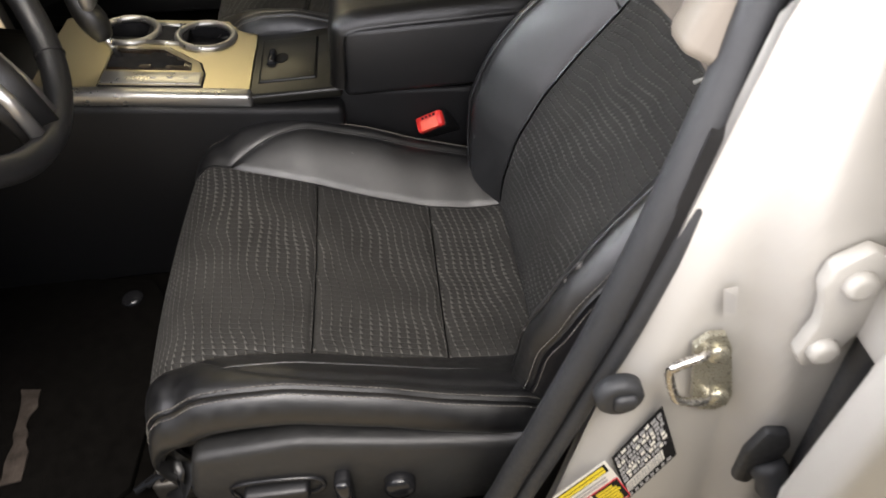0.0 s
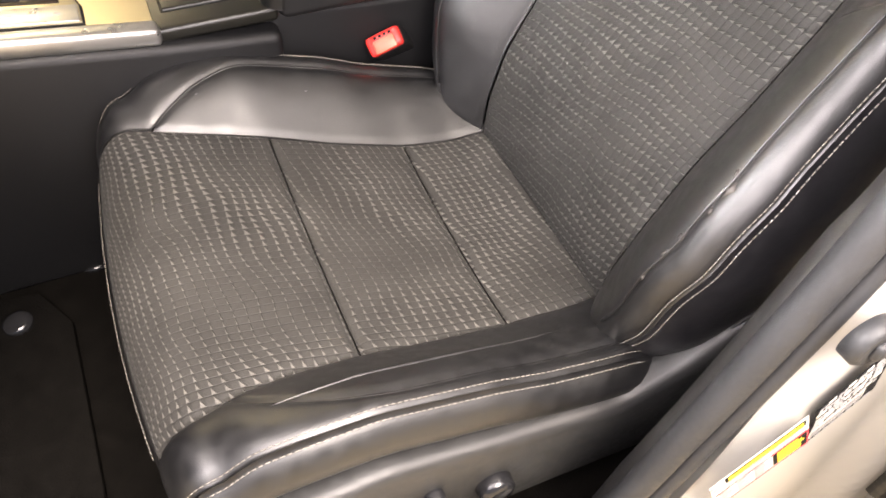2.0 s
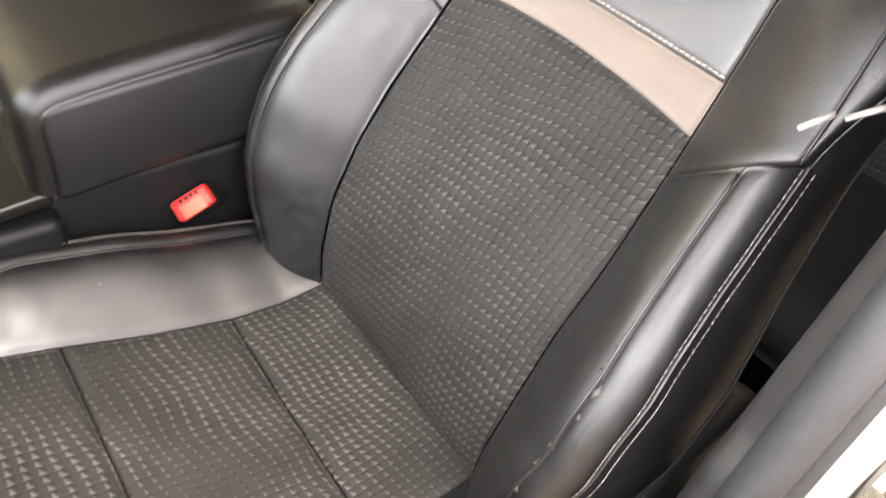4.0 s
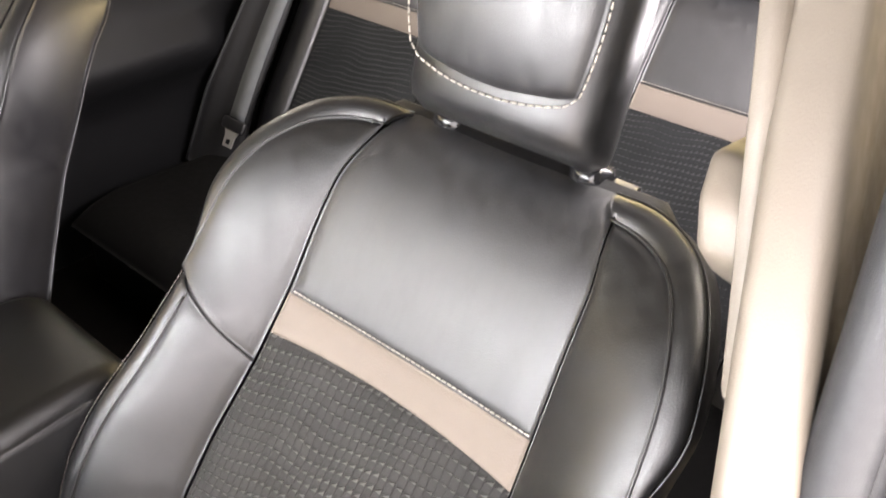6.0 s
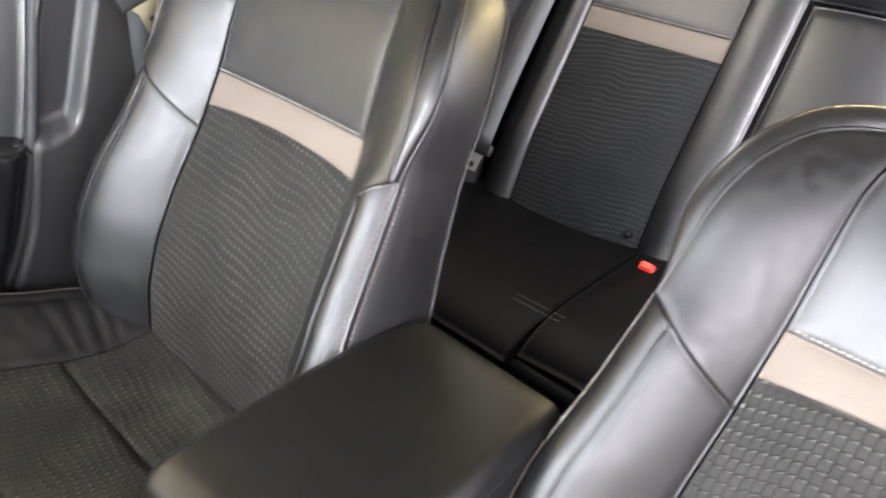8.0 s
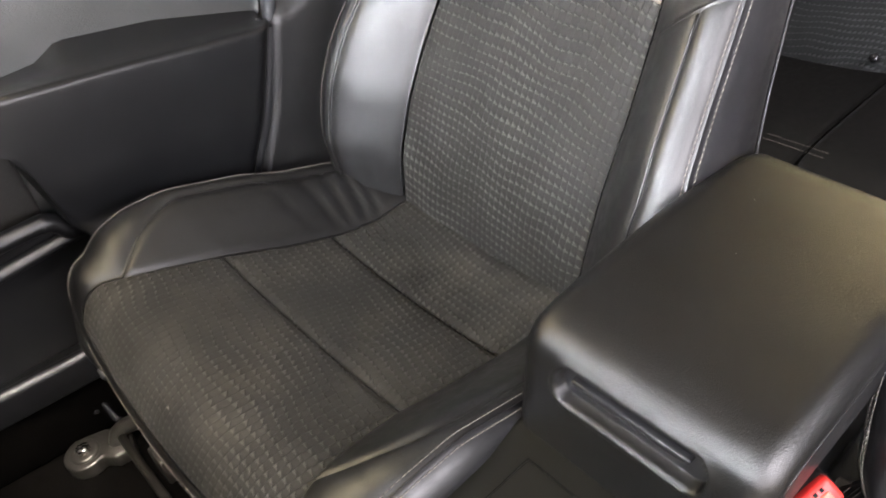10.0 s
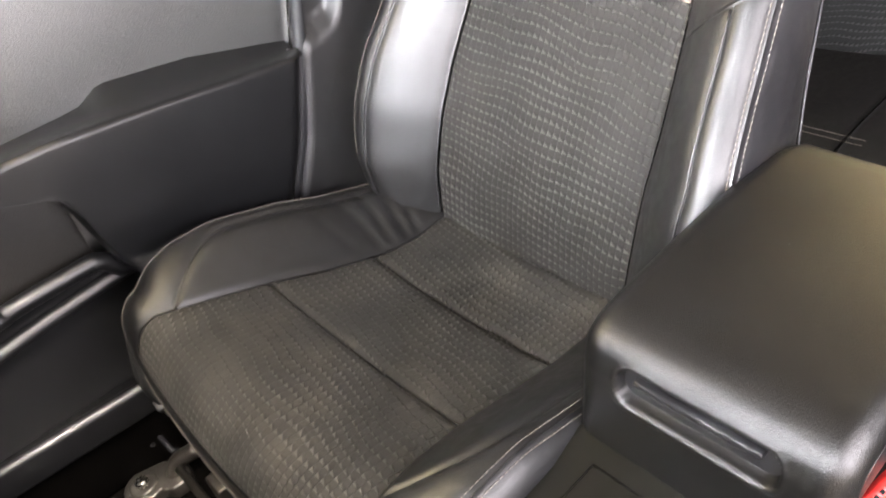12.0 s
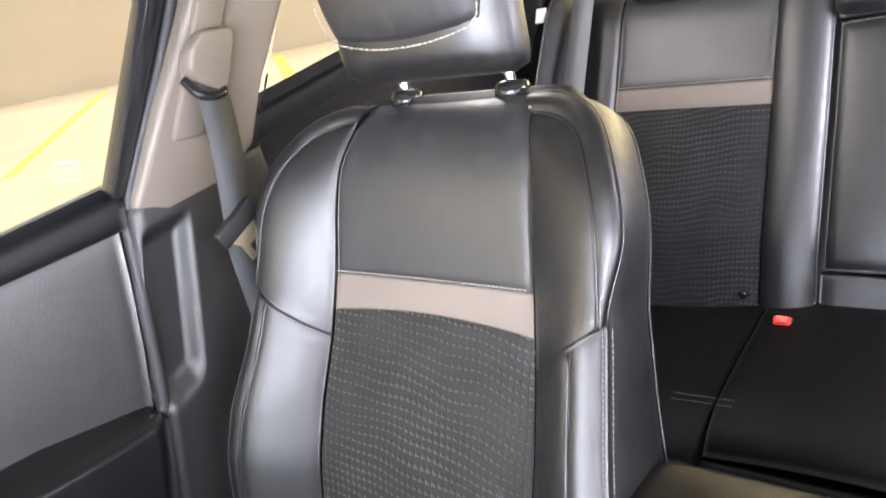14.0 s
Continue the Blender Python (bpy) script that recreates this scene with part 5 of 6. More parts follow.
prism("cup_bridge", [(-0.462, 0.055), (-0.396, 0.052), (-0.396, 0.106), (-0.462, 0.114)], "z", 0.735, 0.7495, 0.001, INK, console, "black recess between the cup holders", shape=on_plate)
for b in (0.050, 0.113):
    tube("bridge_rim", [(-0.458, b + 0.003, plate_z(-0.458) + 0.002), (-0.398, b - 0.002, plate_z(-0.398) + 0.002)], 0.004, SILVER, console, "bright rim joining the cup holders")
GATE_LINE = [(-0.507, -0.086), (-0.352, -0.086), (-0.352, -0.046), (-0.362, -0.012), (-0.418, 0.036), (-0.507, 0.040)]
prism("gate_outline", GATE_LINE, "z", 0.74, 0.7496, 0.001, INK, console, "dark line round the shifter gate", shape=on_plate)
prism("gate_frame", [(-0.505, -0.083), (-0.355, -0.083), (-0.355, -0.046), (-0.365, -0.013), (-0.419, 0.033), (-0.505, 0.037)], "z", 0.74, 0.7512, 0.001, SATIN, console, "champagne shifter gate frame", shape=on_plate)
prism("gate_plate", [(-0.502, -0.040), (-0.374, -0.040), (-0.376, -0.018), (-0.425, 0.024), (-0.502, 0.027)], "z", 0.742, 0.7524, 0.001, GATE, console, "glossy dark brown gate plate", shape=on_plate)
prism("gate_slot", [(-0.500, -0.034), (-0.455, -0.036), (-0.455, -0.024), (-0.436, -0.024), (-0.436, -0.034), (-0.414, -0.034), (-0.414, -0.026), (-0.388, -0.026), (-0.386, -0.014), (-0.400, -0.012), (-0.402, 0.0), (-0.418, 0.002), (-0.420, 0.012), (-0.440, 0.014), (-0.442, 0.006), (-0.500, 0.012)], "z", 0.743, 0.7532, 0.0005, INK, console, "black zigzag gate slot", shape=on_plate)
rbox("gate_strip", (-0.503, -0.081, 0.7440), (-0.357, -0.046, 0.7522), 0.001, SILVER, console, "pale satin marking strip", shape=on_plate)
for k in range(3):
    rbox("gate_mark", (-0.43 + 0.024 * k, -0.067, 0.7521), (-0.423 + 0.024 * k, -0.061, 0.7526), 0, GREY_INK, console, shape=on_plate)
shifter = thing("gear_shifter", (-0.49, 0.0, 0.76), "black gear lever with bright metal trim", "gear lever")
tube("lever", [(-0.487, 0, 0.772), (-0.495, 0, 0.80), (-0.502, 0, 0.82)], [0.006, 0.006, 0.008], CHROME, shifter, "bright metal lever")
tube("knob", smooth_line([(-0.500, 0, 0.812), (-0.507, 0, 0.84), (-0.520, 0, 0.875), (-0.532, 0, 0.91), (-0.536, 0, 0.93)]), [0.010 + 0.012 * math.sin(math.pi * min(1, (k + 2) / 22)) for k in range(33)], LEATHER, shifter, "black leather shifter knob", n=16)
rbox("knob_trim", (-0.513, -0.02, 0.862), (-0.493, 0.02, 0.90), 0.008, SILVER, shifter, "silver knob trim")

# seat belt buckles beside the seats
def buckle(at, along, normal, label, group, size=1.0):
    ob = thing("belt_buckle", at, label, "seat belt buckle", group)
    z = Vector(normal).normalized()
    x = Vector(along)
    x = (x - z * x.dot(z)).normalized()
    m = Matrix.Translation(at) @ Matrix((x, z.cross(x), z)).transposed().to_4x4()
    def shape(a, b, c):
        return m @ (Vector((a, b, c)) * size)
    rbox("buckle_body", (-0.026, -0.014, -0.075), (0.026, 0.014, 0.0), 0.006, PLASTIC, ob, "black buckle body", shape=shape)
    rbox("release_button", (-0.024, -0.013, -0.012), (0.024, 0.013, 0.008), 0.005, RED, ob, "red release button", shape=shape)
    rbox("button_inset", (-0.015, -0.0135, 0.0065), (0.016, 0.004, 0.0095), 0.002, ORANGE, ob, shape=shape)
    for k in range(4):
        rbox("button_mark", (-0.011 + 0.007 * k, 0.006, 0.0075), (-0.007 + 0.007 * k, 0.0095, 0.0088), 0, INK, ob, shape=shape)
    return ob


buckle((-0.007, -0.103, 0.664), (0.038, -0.011, 0.021), (-0.5, -0.6, 0.62), "red and black seat belt buckle beside the driver's seat", "front buckles")

# ---- seats ----
driver, DB, DC = front_seat("driver_seat", "black leather and patterned cloth driver's seat with cream band", -0.37, 1, (0.09, 0.566), 28.6, (0.09, 0.566), -0.013, "front seats", 0.102, 1.0, (-0.115, -0.282))
passenger, PB, PC = front_seat("passenger_seat", "black leather and patterned cloth passenger seat with cream band", 0.37, -1, (0.064, 0.587), 20.5, (0.052, 0.637), 0.003, "front seats", 0.124, 0.9, (-0.131, -0.288))


# ---- steering wheel ----
wheel = thing("steering_wheel", (-0.555, -0.37, 1.04), "black leather steering wheel with silver spokes", "steering wheel")
WC, WN = Vector((-0.535, -0.37, 1.045)), Vector((0.9, 0, 0.43)).normalized()
WU = Vector((-0.43, 0, 0.9)).normalized()
WR = Vector((0, 1, 0))


def on_wheel(a, rad, lift=0.0):
    return WC + rad * (math.cos(a) * WR + math.sin(a) * WU) + WN * lift


tube("rim", [on_wheel(a, 0.186) for a in np.linspace(0, 2 * math.pi, 64, endpoint=False)], 0.0165, PLASTIC, wheel, "black leather rim", n=14, closed=True)
hub = tube("hub", [WC - WN * 0.04, WC + WN * 0.0, WC + WN * 0.02, WC + WN * 0.026], [0.06, 0.075, 0.068, 0.045], PLASTIC, wheel, "black airbag cover", n=28)
for a in (radians(4), radians(176), radians(270)):
    tube("spoke", [on_wheel(a, 0.05, -0.004), on_wheel(a, 0.12, 0.002), on_wheel(a, 0.178, -0.004)], [0.034, 0.026, 0.024], PLASTIC, wheel, "black spoke cover", n=14, flat=0.35)
    for off in (-0.16, 0.16):
        tube("spoke_trim", [on_wheel(a + off * 1.9, 0.07, 0.012), on_wheel(a + off * 1.1, 0.125, 0.014), on_wheel(a + off * 0.85, 0.172, 0.006)], [0.008, 0.008, 0.009], SILVER, wheel, "silver spoke trim", n=10, flat=0.6)
for a in np.linspace(0, 2 * math.pi, 4, endpoint=False) + radians(40):
    tube("rim_seam", [on_wheel(a, 0.186) + 0.0172 * (math.cos(b) * WN + math.sin(b) * (on_wheel(a, 1.0) - WC)) for b in np.linspace(0, 2 * math.pi, 20, endpoint=False)], 0.0012, SEAM, wheel, n=6, closed=True)
tube("column", [WC - WN * 0.03, WC - WN * 0.3], [0.05, 0.06], PLASTIC, wheel, "black column cover", n=20)

# ---- switches on the driver's seat ----
Y0 = -0.655
switches = thing("seat_switches", (-0.18, Y0, 0.54), "black power seat switches on the driver's seat side", "seat switch")
rbox("slide_switch", (-0.285, Y0 - 0.018, 0.535), (-0.208, Y0 + 0.004, 0.556), 0.006, PLASTIC, switches, "long slide switch")
tube("switch_rim", smooth_line([(-0.292, Y0 - 0.003, 0.53), (-0.292, Y0 - 0.003, 0.562), (-0.202, Y0 - 0.003, 0.560), (-0.202, Y0 - 0.003, 0.53), (-0.292, Y0 - 0.003, 0.53)], 4), 0.003, GLOSS, switches)
rbox("recline_switch", (-0.178, Y0 - 0.024, 0.508), (-0.158, Y0 + 0.004, 0.566), 0.007, GLOSS, switches, "upright recline switch")
tube("lumbar_knob", [(-0.103, Y0 + 0.004, 0.526), (-0.103, Y0 - 0.012, 0.526), (-0.103, Y0 - 0.016, 0.526), (-0.103, Y0 - 0.0165, 0.526)], [0.020, 0.019, 0.015, 0.008], GLOSS, switches, "round lumbar switch", n=22)

# ---- rear bench ----
bench = thing("rear_bench", (0.75, 0, FLOOR), "black leather rear bench with patterned cloth and cream bands", "car seat")
RR = radians(29.8)
RD, RN, RO = Vector((math.sin(RR), 0, math.cos(RR))), Vector((-math.cos(RR), 0, math.sin(RR))), Vector((0.902, 0, 0.591))


def rear_at(y, v, w):
    return RO + RD * v + RN * w + Vector((0, y, 0))


def rear_w(v):
    return lerp([(-0.08, -0.01), (0.0, 0.0), (0.1, 0.012), (0.3, 0.004), (0.55, 0.0), (0.6, -0.012), (0.63, -0.04), (0.645, -0.09)], v)


def rear_patch(y0, y1, v0, v1, puff=0.0):
    def f(s, t):
        y, v = y0 + (y1 - y0) * s, v0 + (v1 - v0) * t
        return rear_at(y, v, rear_w(v) + puff * math.sin(math.pi * s) ** 0.7), y, v
    return f


rbox("bench_back", (0, -0.66, -0.09), (0.11, 0.66, 0.62), 0.02, SOFT, bench, "black rear backrest", shape=lambda a, b, c: tuple(rear_at(b, c, -0.02 - a)))
for s in (1, -1):
    panel("rear_insert", rear_patch(s * 0.213, s * 0.527, -0.06, 0.36), 24, 34, FABRIC_REAR_DIM, bench, tuple(RN), "dark patterned cloth rear insert")
    panel("rear_band", rear_patch(s * 0.213, s * 0.527, 0.36, 0.405), 20, 8, CREAM, bench, tuple(RN), "cream woven band", groove=0.0025, reach=0.004)
    panel("rear_upper", rear_patch(s * 0.213, s * 0.527, 0.405, 0.645), 20, 20, LEATHER_TOP, bench, tuple(RN), "black leather upper panel")
    panel("rear_inner_bolster", rear_patch(s * 0.112, s * 0.213, -0.06, 0.645, 0.016), 14, 40, LEATHER, bench, tuple(RN), "black leather rear bolster")
    panel("rear_outer_bolster", rear_patch(s * 0.527, s * 0.612, -0.06, 0.645, 0.016), 12, 40, LEATHER, bench, tuple(RN), "black leather rear bolster")
    def wing(a, t):
        v = -0.08 + 0.72 * t
        return rear_at(s * (0.612 + (0.105 - 0.065 * t) * a), v, rear_w(v) + 0.02 + 0.07 * a), a, v
    panel("side_wing", wing, 8, 30, SOFT, bench, tuple(RN), "black side wing beside the rear seat", skirt=0.05)
    stitching("band_stitching", [rear_at(s * y, 0.409, rear_w(0.409) + 0.0006) for y in np.linspace(0.217, 0.523, 30)], bench, THREAD_PALE, r=0.0007)
    tube("wing_piping", [wing(0.99, k / 24)[0] + RN * 0.001 for k in range(25)], 0.003, LEATHER, bench)
    disc_at = rear_at(s * 0.237, 0.0, 0.012)
    tube("trim_button", [disc_at - RN * 0.008, disc_at + RN * 0.003, disc_at + RN * 0.006], [0.008, 0.008, 0.004], GLOSS, bench, "small round trim button", n=14)
    panel("rear_cushion", (lambda s_: lambda a, t: (Vector((0.50 + 0.41 * t - 0.02 * (1 - t) ** 4, s_ * (0.20 + 0.48 * a), 0.575 - 0.022 * math.sin(math.pi * a) * t + 0.014 * (1 - t) - 0.05 * (1 - t) ** 8)), a * 0.48, t * 0.4))(s), 24, 24, LEATHER_DIM, bench, (0, 0, 1), "black leather rear cushion", skirt=0.10)
panel("centre_armrest", rear_patch(-0.108, 0.108, 0.055, 0.50, 0.012), 16, 30, LEATHER, bench, tuple(RN), "black leather folding armrest", groove=0.007, reach=0.01)
panel("centre_top", rear_patch(-0.110, 0.110, 0.505, 0.645, 0.006), 14, 14, LEATHER, bench, tuple(RN))
panel("centre_foot", rear_patch(-0.110, 0.110, -0.06, 0.05, 0.006), 14, 10, LEATHER, bench, tuple(RN))
panel("centre_cushion", lambda a, t: (Vector((0.51 + 0.40 * t, -0.197 + 0.394 * a, 0.578 + 0.012 * math.sin(math.pi * a) + 0.01 * (1 - t) - 0.05 * (1 - t) ** 8)), a, t), 16, 20, LEATHER_DIM, bench, (0, 0, 1), "black leather centre cushion", skirt=0.10)
rbox("cushion_base", (0.50, -0.66, FLOOR), (0.93, 0.66, 0.53), 0.02, SOFT, bench, "black bench base")
for a, b in (((0.59, 0.165), (0.585, 0.265)), ((0.575, 0.165), (0.57, 0.265))):
    stitching("cushion_stitching", [Vector((a[0] + (b[0] - a[0]) * k / 12, a[1] + (b[1] - a[1]) * k / 12, 0.5905)) for k in range(13)], bench)
for y, v in ((0.37, 0.60), (-0.37, 0.60), (0.0, 0.525)):
    h = mesh_object("rear_headrest", *headrest_mesh(lambda u, q, w, y=y, v=v: rear_at(y + u, v + (q - 0.69) * 0.75, w + 0.005), 0.0, 0.135 if y else 0.115, 0.19), LEATHER, bench, "black leather rear headrest")

# ---- seat belts ----
def ribbon(name, points, width, across, mat, parent, label="", thick=0.0016):
    p = smooth_line(points, 8)
    verts, faces = [], []
    for i, q in enumerate(p):
        t = (p[min(i + 1, len(p) - 1)] - p[max(i - 1, 0)]).normalized()
        a = Vector(across)
        a = (a - t * a.dot(t)).normalized() * width / 2
        nn = t.cross(a).normalized() * thick / 2
        verts += [q - a - nn, q + a - nn, q + a + nn, q - a + nn]
    for i in range(len(p) - 1):
        for k in range(4):
            faces.append((4 * i + k, 4 * i + (k + 1) % 4, 4 * i + 4 + (k + 1) % 4, 4 * i + 4 + k))
    faces += [(3, 2, 1, 0), tuple(range(len(verts) - 4, len(verts)))]
    return mesh_object(name, verts, faces, mat, parent, label)


def tongue(at, along, across, parent, size=1.0, steel=TONGUE_STEEL):
    """A belt tongue: a dark plastic head and a steel blade with its slot."""
    a, c = Vector(along).normalized(), Vector(across)
    c = (c - a * c.dot(a)).normalized()
    m = a.cross(c)
    o = Vector(at)
    def at_(i, j, k):
        return tuple(o + (c * i + a * j + m * k) * size)
    head = rbox("tongue_head", (-0.030, -0.012, -0.005), (0.030, 0.010, 0.005), 0.004, PLASTIC, parent, "black plastic belt tongue head", shape=at_)
    blade = [(-0.020, 0.008), (0.020, 0.008), (0.013, 0.020), (0.012, 0.042), (-0.012, 0.042), (-0.013, 0.020)]
    hole = [(-0.005, 0.027), (0.005, 0.027), (0.005, 0.036), (-0.005, 0.036)]
    verts = [at_(i, j, k) for k in (-0.0015, 0.0015) for i, j in blade]
    faces = [tuple(range(6))[::-1], tuple(range(6, 12))] + [(i, (i + 1) % 6, 6 + (i + 1) % 6, 6 + i) for i in range(6)]
    b = mesh_object("tongue_blade", verts, faces, steel, parent, "bright steel belt tongue", smooth=False)
    verts = [at_(i, j, k) for k in (-0.0022, 0.0022) for i, j in hole]
    mesh_object("tongue_slot", verts, [(3, 2, 1, 0), (4, 5, 6, 7)] + [(i, (i + 1) % 4, 4 + (i + 1) % 4, 4 + i) for i in range(4)], INK, b, smooth=False)


for s in (1, -1):
    belt = thing("front_seat_belt", (0.22, s * 0.66, 1.0), "dark grey front seat belt hanging from its pillar", "seat belt", "front seat belts")
    d = 0.0 if s > 0 else 0.035
    hang = [(0.222, 0.650, 1.262), (0.222, 0.642, 1.230), (0.207, 0.640, 1.15), (0.192, 0.642, 1.08), (0.190, 0.655, 1.02), (0.195, 0.67, 0.85), (0.2, 0.68, 0.5)] if s > 0 else [(0.262, -0.655, 1.225), (0.258, -0.668, 1.15), (0.250, -0.680, 1.08), (0.245, -0.684, 0.9), (0.24, -0.684, 0.5)]
    ribbon("webbing", hang, 0.048, (1, 0, -0.3), WEB, belt, "dark grey webbing")
    tube("anchor_loop", smooth_line([(0.198 + d, s * 0.655, 1.268 - d), (0.205 + d, s * 0.640, 1.245 - d), (0.235 + d, s * 0.640, 1.238 - d), (0.252 + d, s * 0.655, 1.25 - d)]), 0.006, GLOSS, belt, "black anchor loop")
    if s > 0:
        # Champagne metal paints the warm ambient light onto this steel blade.
        tongue((0.181, 0.634, 1.080), (0.35, 0, -1), (1, 0, 0.1), belt, 1.25, SATIN)
    else:
        for a, b in (((0.180, -0.629, 1.029), (0.192, -0.639, 1.040)), ((0.188, -0.646, 1.043), (0.195, -0.659, 1.055))):
            tube("tongue_edge", [a, b], 0.0019, TONGUE_STEEL, belt, "bright steel edge of the belt tongue", n=10)
    rear_belt = thing("rear_seat_belt", (1.0, s * 0.63, 0.85), "grey rear seat belt lying against the side of the bench", "seat belt", "rear seat belts")
    ribbon("webbing", [tuple(rear_at(s * 0.592, 0.63, 0.05)), tuple(rear_at(s * 0.585, 0.44, 0.080)), tuple(rear_at(s * 0.588, 0.20, 0.092)), tuple(rear_at(s * 0.590, 0.058, 0.090))], 0.048, (0, 1, 0), WEB_LIT, rear_belt, "grey webbing")
    tongue(tuple(rear_at(s * 0.590, 0.042, 0.092)), tuple(-RD), (0, 1, 0), rear_belt, 1.2)
buckle((0.830, 0.154, 0.588), (0, 1, 0), (-1, 0, 0.9), "small red rear seat belt buckle on the bench", "rear buckles", 0.62)

tag_at = rear_at(0.675, 0.56, 0.085)
tag = rbox("seat_tag", (-0.012, -0.002, -0.016), (0.012, 0.002, 0.016), 0.0015, PAPER, shape=lambda a, b, c: tuple(tag_at + Vector((0.3 * b, 0, 0)) + Vector((0, a, 0)) + RD * c - RN * b))
tagged(tag, "small white tag on the rear seat's side", "tag")

tab = rbox("seat_trim_tab", (0.058, -0.158, 0.580), (0.088, -0.098, 0.588), 0.003, BEIGE, shape=lambda a, b, c: (a, b, c + 0.25 * (b + 0.128) * -0.3 + 0.3 * (a - 0.07)))
tagged(tab, "small beige plastic tab between cushion and backrest", "trim tab")
tab = rbox("recliner_end", (0.040, 0.590, 0.596), (0.060, 0.612, 0.622), 0.005, STEEL, shape=lambda a, b, c: (a + 0.4 * (c - 0.61), b, c))
tagged(tab, "bright steel recliner end beside the passenger seat", "recliner")

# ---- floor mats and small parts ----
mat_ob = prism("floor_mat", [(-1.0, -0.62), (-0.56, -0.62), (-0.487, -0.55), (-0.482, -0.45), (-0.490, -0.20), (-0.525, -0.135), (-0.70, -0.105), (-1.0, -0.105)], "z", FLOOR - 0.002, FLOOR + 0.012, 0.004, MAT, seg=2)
tagged(mat_ob, "dark carpet floor mat in the driver's footwell", "floor mat")
clip = thing("mat_clip", (-0.555, -0.18, FLOOR + 0.01), "black round floor mat clip", "mat clip")
tube("clip_disc", [(-0.555, -0.18, FLOOR + k) for k in (0.010, 0.018, 0.022)], [0.02, 0.019, 0.010], GLOSS, clip, n=20)
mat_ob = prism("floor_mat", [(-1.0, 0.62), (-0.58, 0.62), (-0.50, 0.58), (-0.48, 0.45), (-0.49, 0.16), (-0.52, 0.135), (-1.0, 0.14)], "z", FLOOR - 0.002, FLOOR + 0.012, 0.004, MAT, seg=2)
tagged(mat_ob, "dark carpet floor mat in the passenger's footwell", "floor mat")
clip = thing("carpet_fastener", (-0.452, -0.098, FLOOR), "glossy black round carpet fastener beside the seat rail", "fastener")
tube("fastener_ring", [(-0.452 + 0.017 * math.cos(a), -0.098 + 0.017 * math.sin(a), FLOOR + 0.006) for a in np.linspace(0, 2 * math.pi, 28, endpoint=False)], 0.006, GLOSS, clip, "glossy black ring", closed=True)
tube("fastener_head", [(-0.452, -0.098, FLOOR - 0.001), (-0.452, -0.098, FLOOR + 0.006), (-0.452, -0.098, FLOOR + 0.009)], [0.013, 0.012, 0.007], STEEL, clip, "steel fastener head", n=16)
wob = random.Random(5)
edge_a = [(-0.655 + 0.004 * wob.uniform(-1, 1) + 0.12 * (-0.45 - b) - (0.006 if 0.3 < k / 10 < 0.8 else 0), b) for k, b in enumerate(np.linspace(-0.52, -0.36, 11))]
edge_b = [(-0.682 + 0.004 * wob.uniform(-1, 1) + 0.12 * (-0.45 - b) + (0.005 if 0.3 < k / 10 < 0.8 else 0), b) for k, b in enumerate(np.linspace(-0.525, -0.355, 11))]
worn = prism("worn_mat_strip", edge_a + edge_b[::-1], "z", FLOOR + 0.010, FLOOR + 0.0145, 0.001, WORN)
tagged(worn, "worn grey strip on the driver's floor mat", "mat strip")
lever = thing("seat_slide_bracket", (-0.41, -0.55, FLOOR), "bright bolted bracket at the driver's seat rail", "bracket")
rbox("bracket_plate", (-0.445, -0.575, FLOOR), (-0.385, -0.525, FLOOR + 0.045), 0.008, DARK_STEEL, lever)
for k in range(3):
    tube("bracket_rod", [(-0.47 + 0.02 * k, -0.57, FLOOR + 0.03 + 0.012 * k), (-0.39 + 0.02 * k, -0.51, FLOOR + 0.035 + 0.012 * k)], 0.006, GLOSS, lever, "glossy black rod")
bracket = thing("seat_rail_bracket", (-0.44, 0.64, FLOOR), "dark bolted seat rail foot in front of the passenger seat", "bracket")
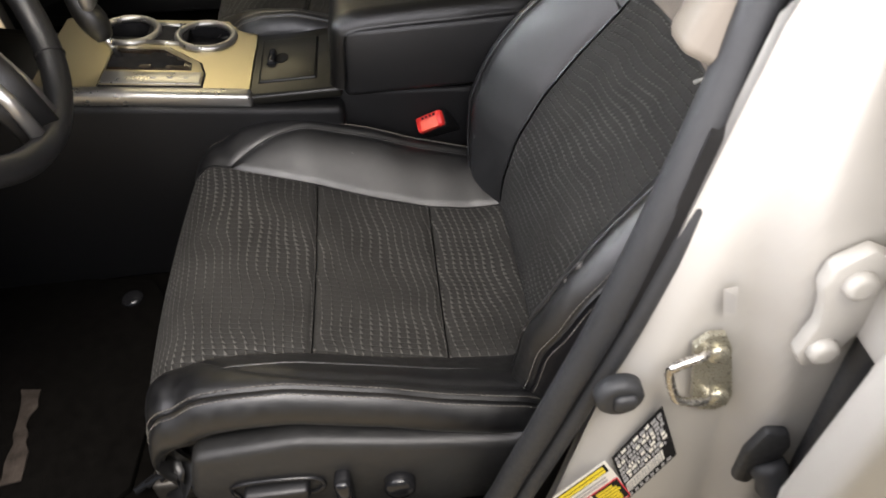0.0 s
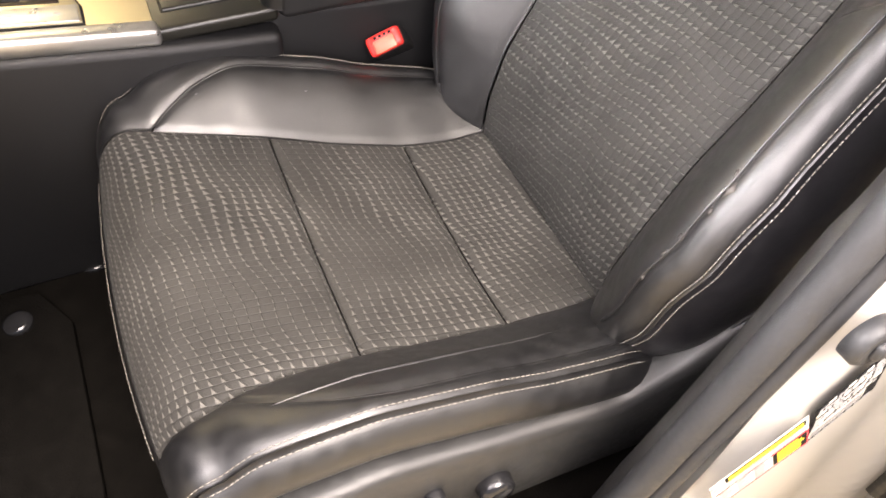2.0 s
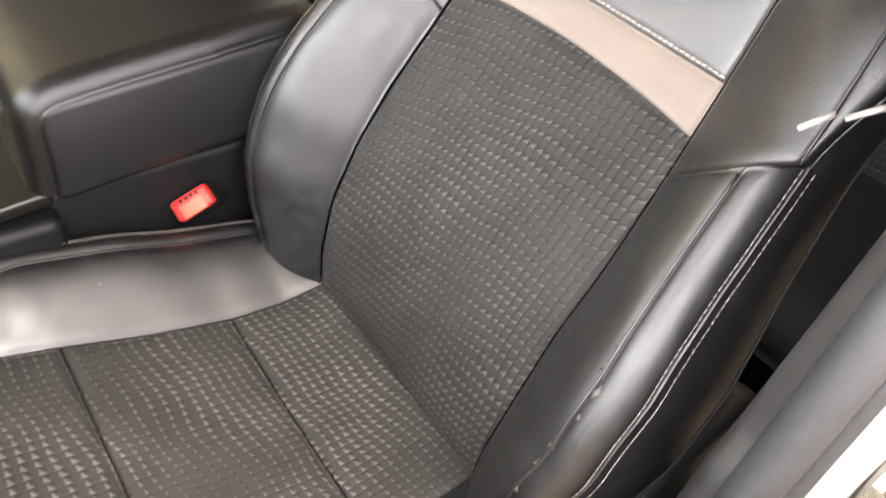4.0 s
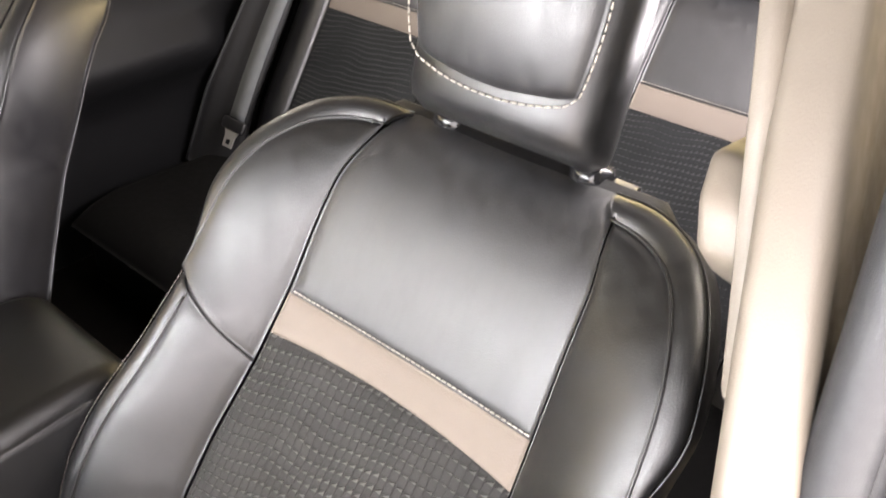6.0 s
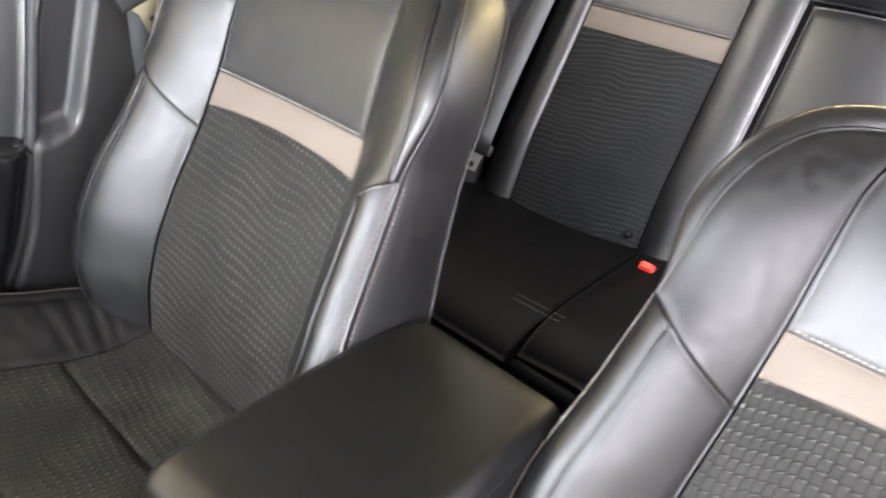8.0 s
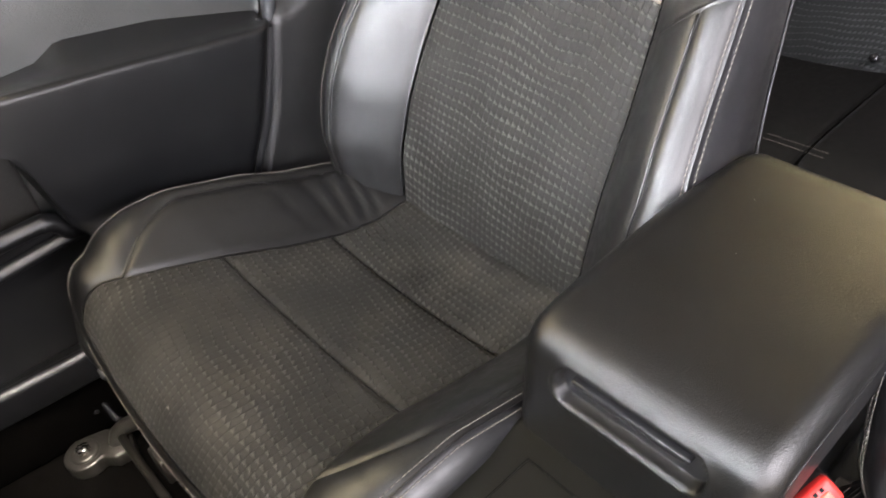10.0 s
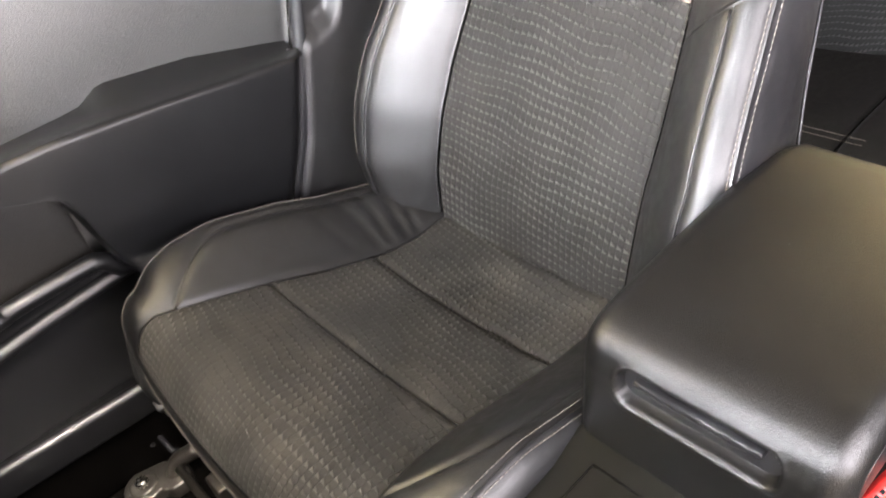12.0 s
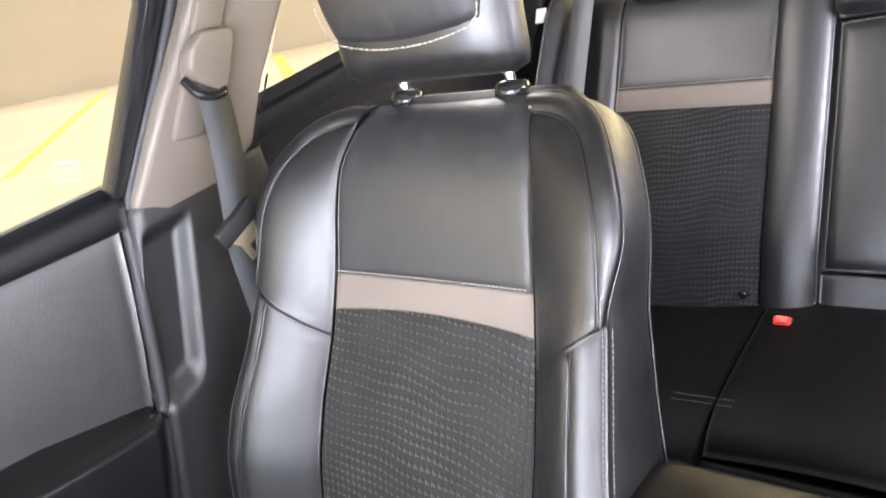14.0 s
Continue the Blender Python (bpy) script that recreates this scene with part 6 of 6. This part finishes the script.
LUG = [(-0.452 + 0.030 * math.cos(a), 0.672 + 0.030 * math.sin(a)) for a in np.linspace(radians(95), radians(300), 12)] + [(-0.425, 0.630), (-0.395, 0.628), (-0.388, 0.662), (-0.415, 0.690), (-0.440, 0.698)]
prism("foot_lug", LUG, "z", FLOOR, FLOOR + 0.026, 0.004, DARK_STEEL, bracket, "flat dark steel lug", seg=3)
tube("washer", [(-0.452, 0.672, FLOOR + 0.024), (-0.452, 0.672, FLOOR + 0.029), (-0.452, 0.672, FLOOR + 0.0292)], [0.021, 0.0205, 0.015], DARK_STEEL, bracket, "round washer", n=20)
tube("bracket_bolt", [(-0.452, 0.672, FLOOR + 0.027), (-0.452, 0.672, FLOOR + 0.036), (-0.452, 0.672, FLOOR + 0.038)], [0.010, 0.010, 0.007], STEEL, bracket, "steel bolt head", n=6)
tube("foot_neck", smooth_line([(-0.415, 0.655, FLOOR + 0.015), (-0.40, 0.655, FLOOR + 0.04), (-0.37, 0.632, FLOOR + 0.06)]), 0.012, DARK_STEEL, bracket, "bent neck of the rail foot", n=10)
tube("wire_clip", smooth_line([(-0.412, 0.700, FLOOR + 0.05), (-0.405, 0.708, FLOOR + 0.065), (-0.398, 0.700, FLOOR + 0.06), (-0.395, 0.675, FLOOR + 0.045), (-0.388, 0.672, FLOOR + 0.04)]), 0.005, GLOSS, bracket, "glossy black wire clip", n=8)
tube("front_bar", [(-0.404, 0.632, FLOOR + 0.05), (-0.404, 0.36, FLOOR + 0.05), (-0.404, 0.12, FLOOR + 0.05)], 0.006, DARK_STEEL, bracket, "dark steel bar under the seat front", n=10)

# ---- specks of lint and dust ----
specks = random.Random(7)
lint = bmesh.new()
for at, r in [((-0.262, -0.195, 0.716), 0.0008), ((-0.135, -0.172, 0.668), 0.0007), ((0.02, 0.02, 0.8635), 0.0004), ((0.09, 0.045, 0.8635), 0.0004), ((-0.19, -0.05, 0.7482), 0.0005)]:
    bmesh.ops.create_icosphere(lint, subdivisions=1, radius=r, matrix=Matrix.Translation(at) @ Matrix.Diagonal((specks.uniform(0.8, 2.2), specks.uniform(0.8, 1.6), 0.6, 1)))
tagged(part("lint", lint, GREY_INK), "tiny pale specks of lint on the black leather", "lint", kind="stuff")
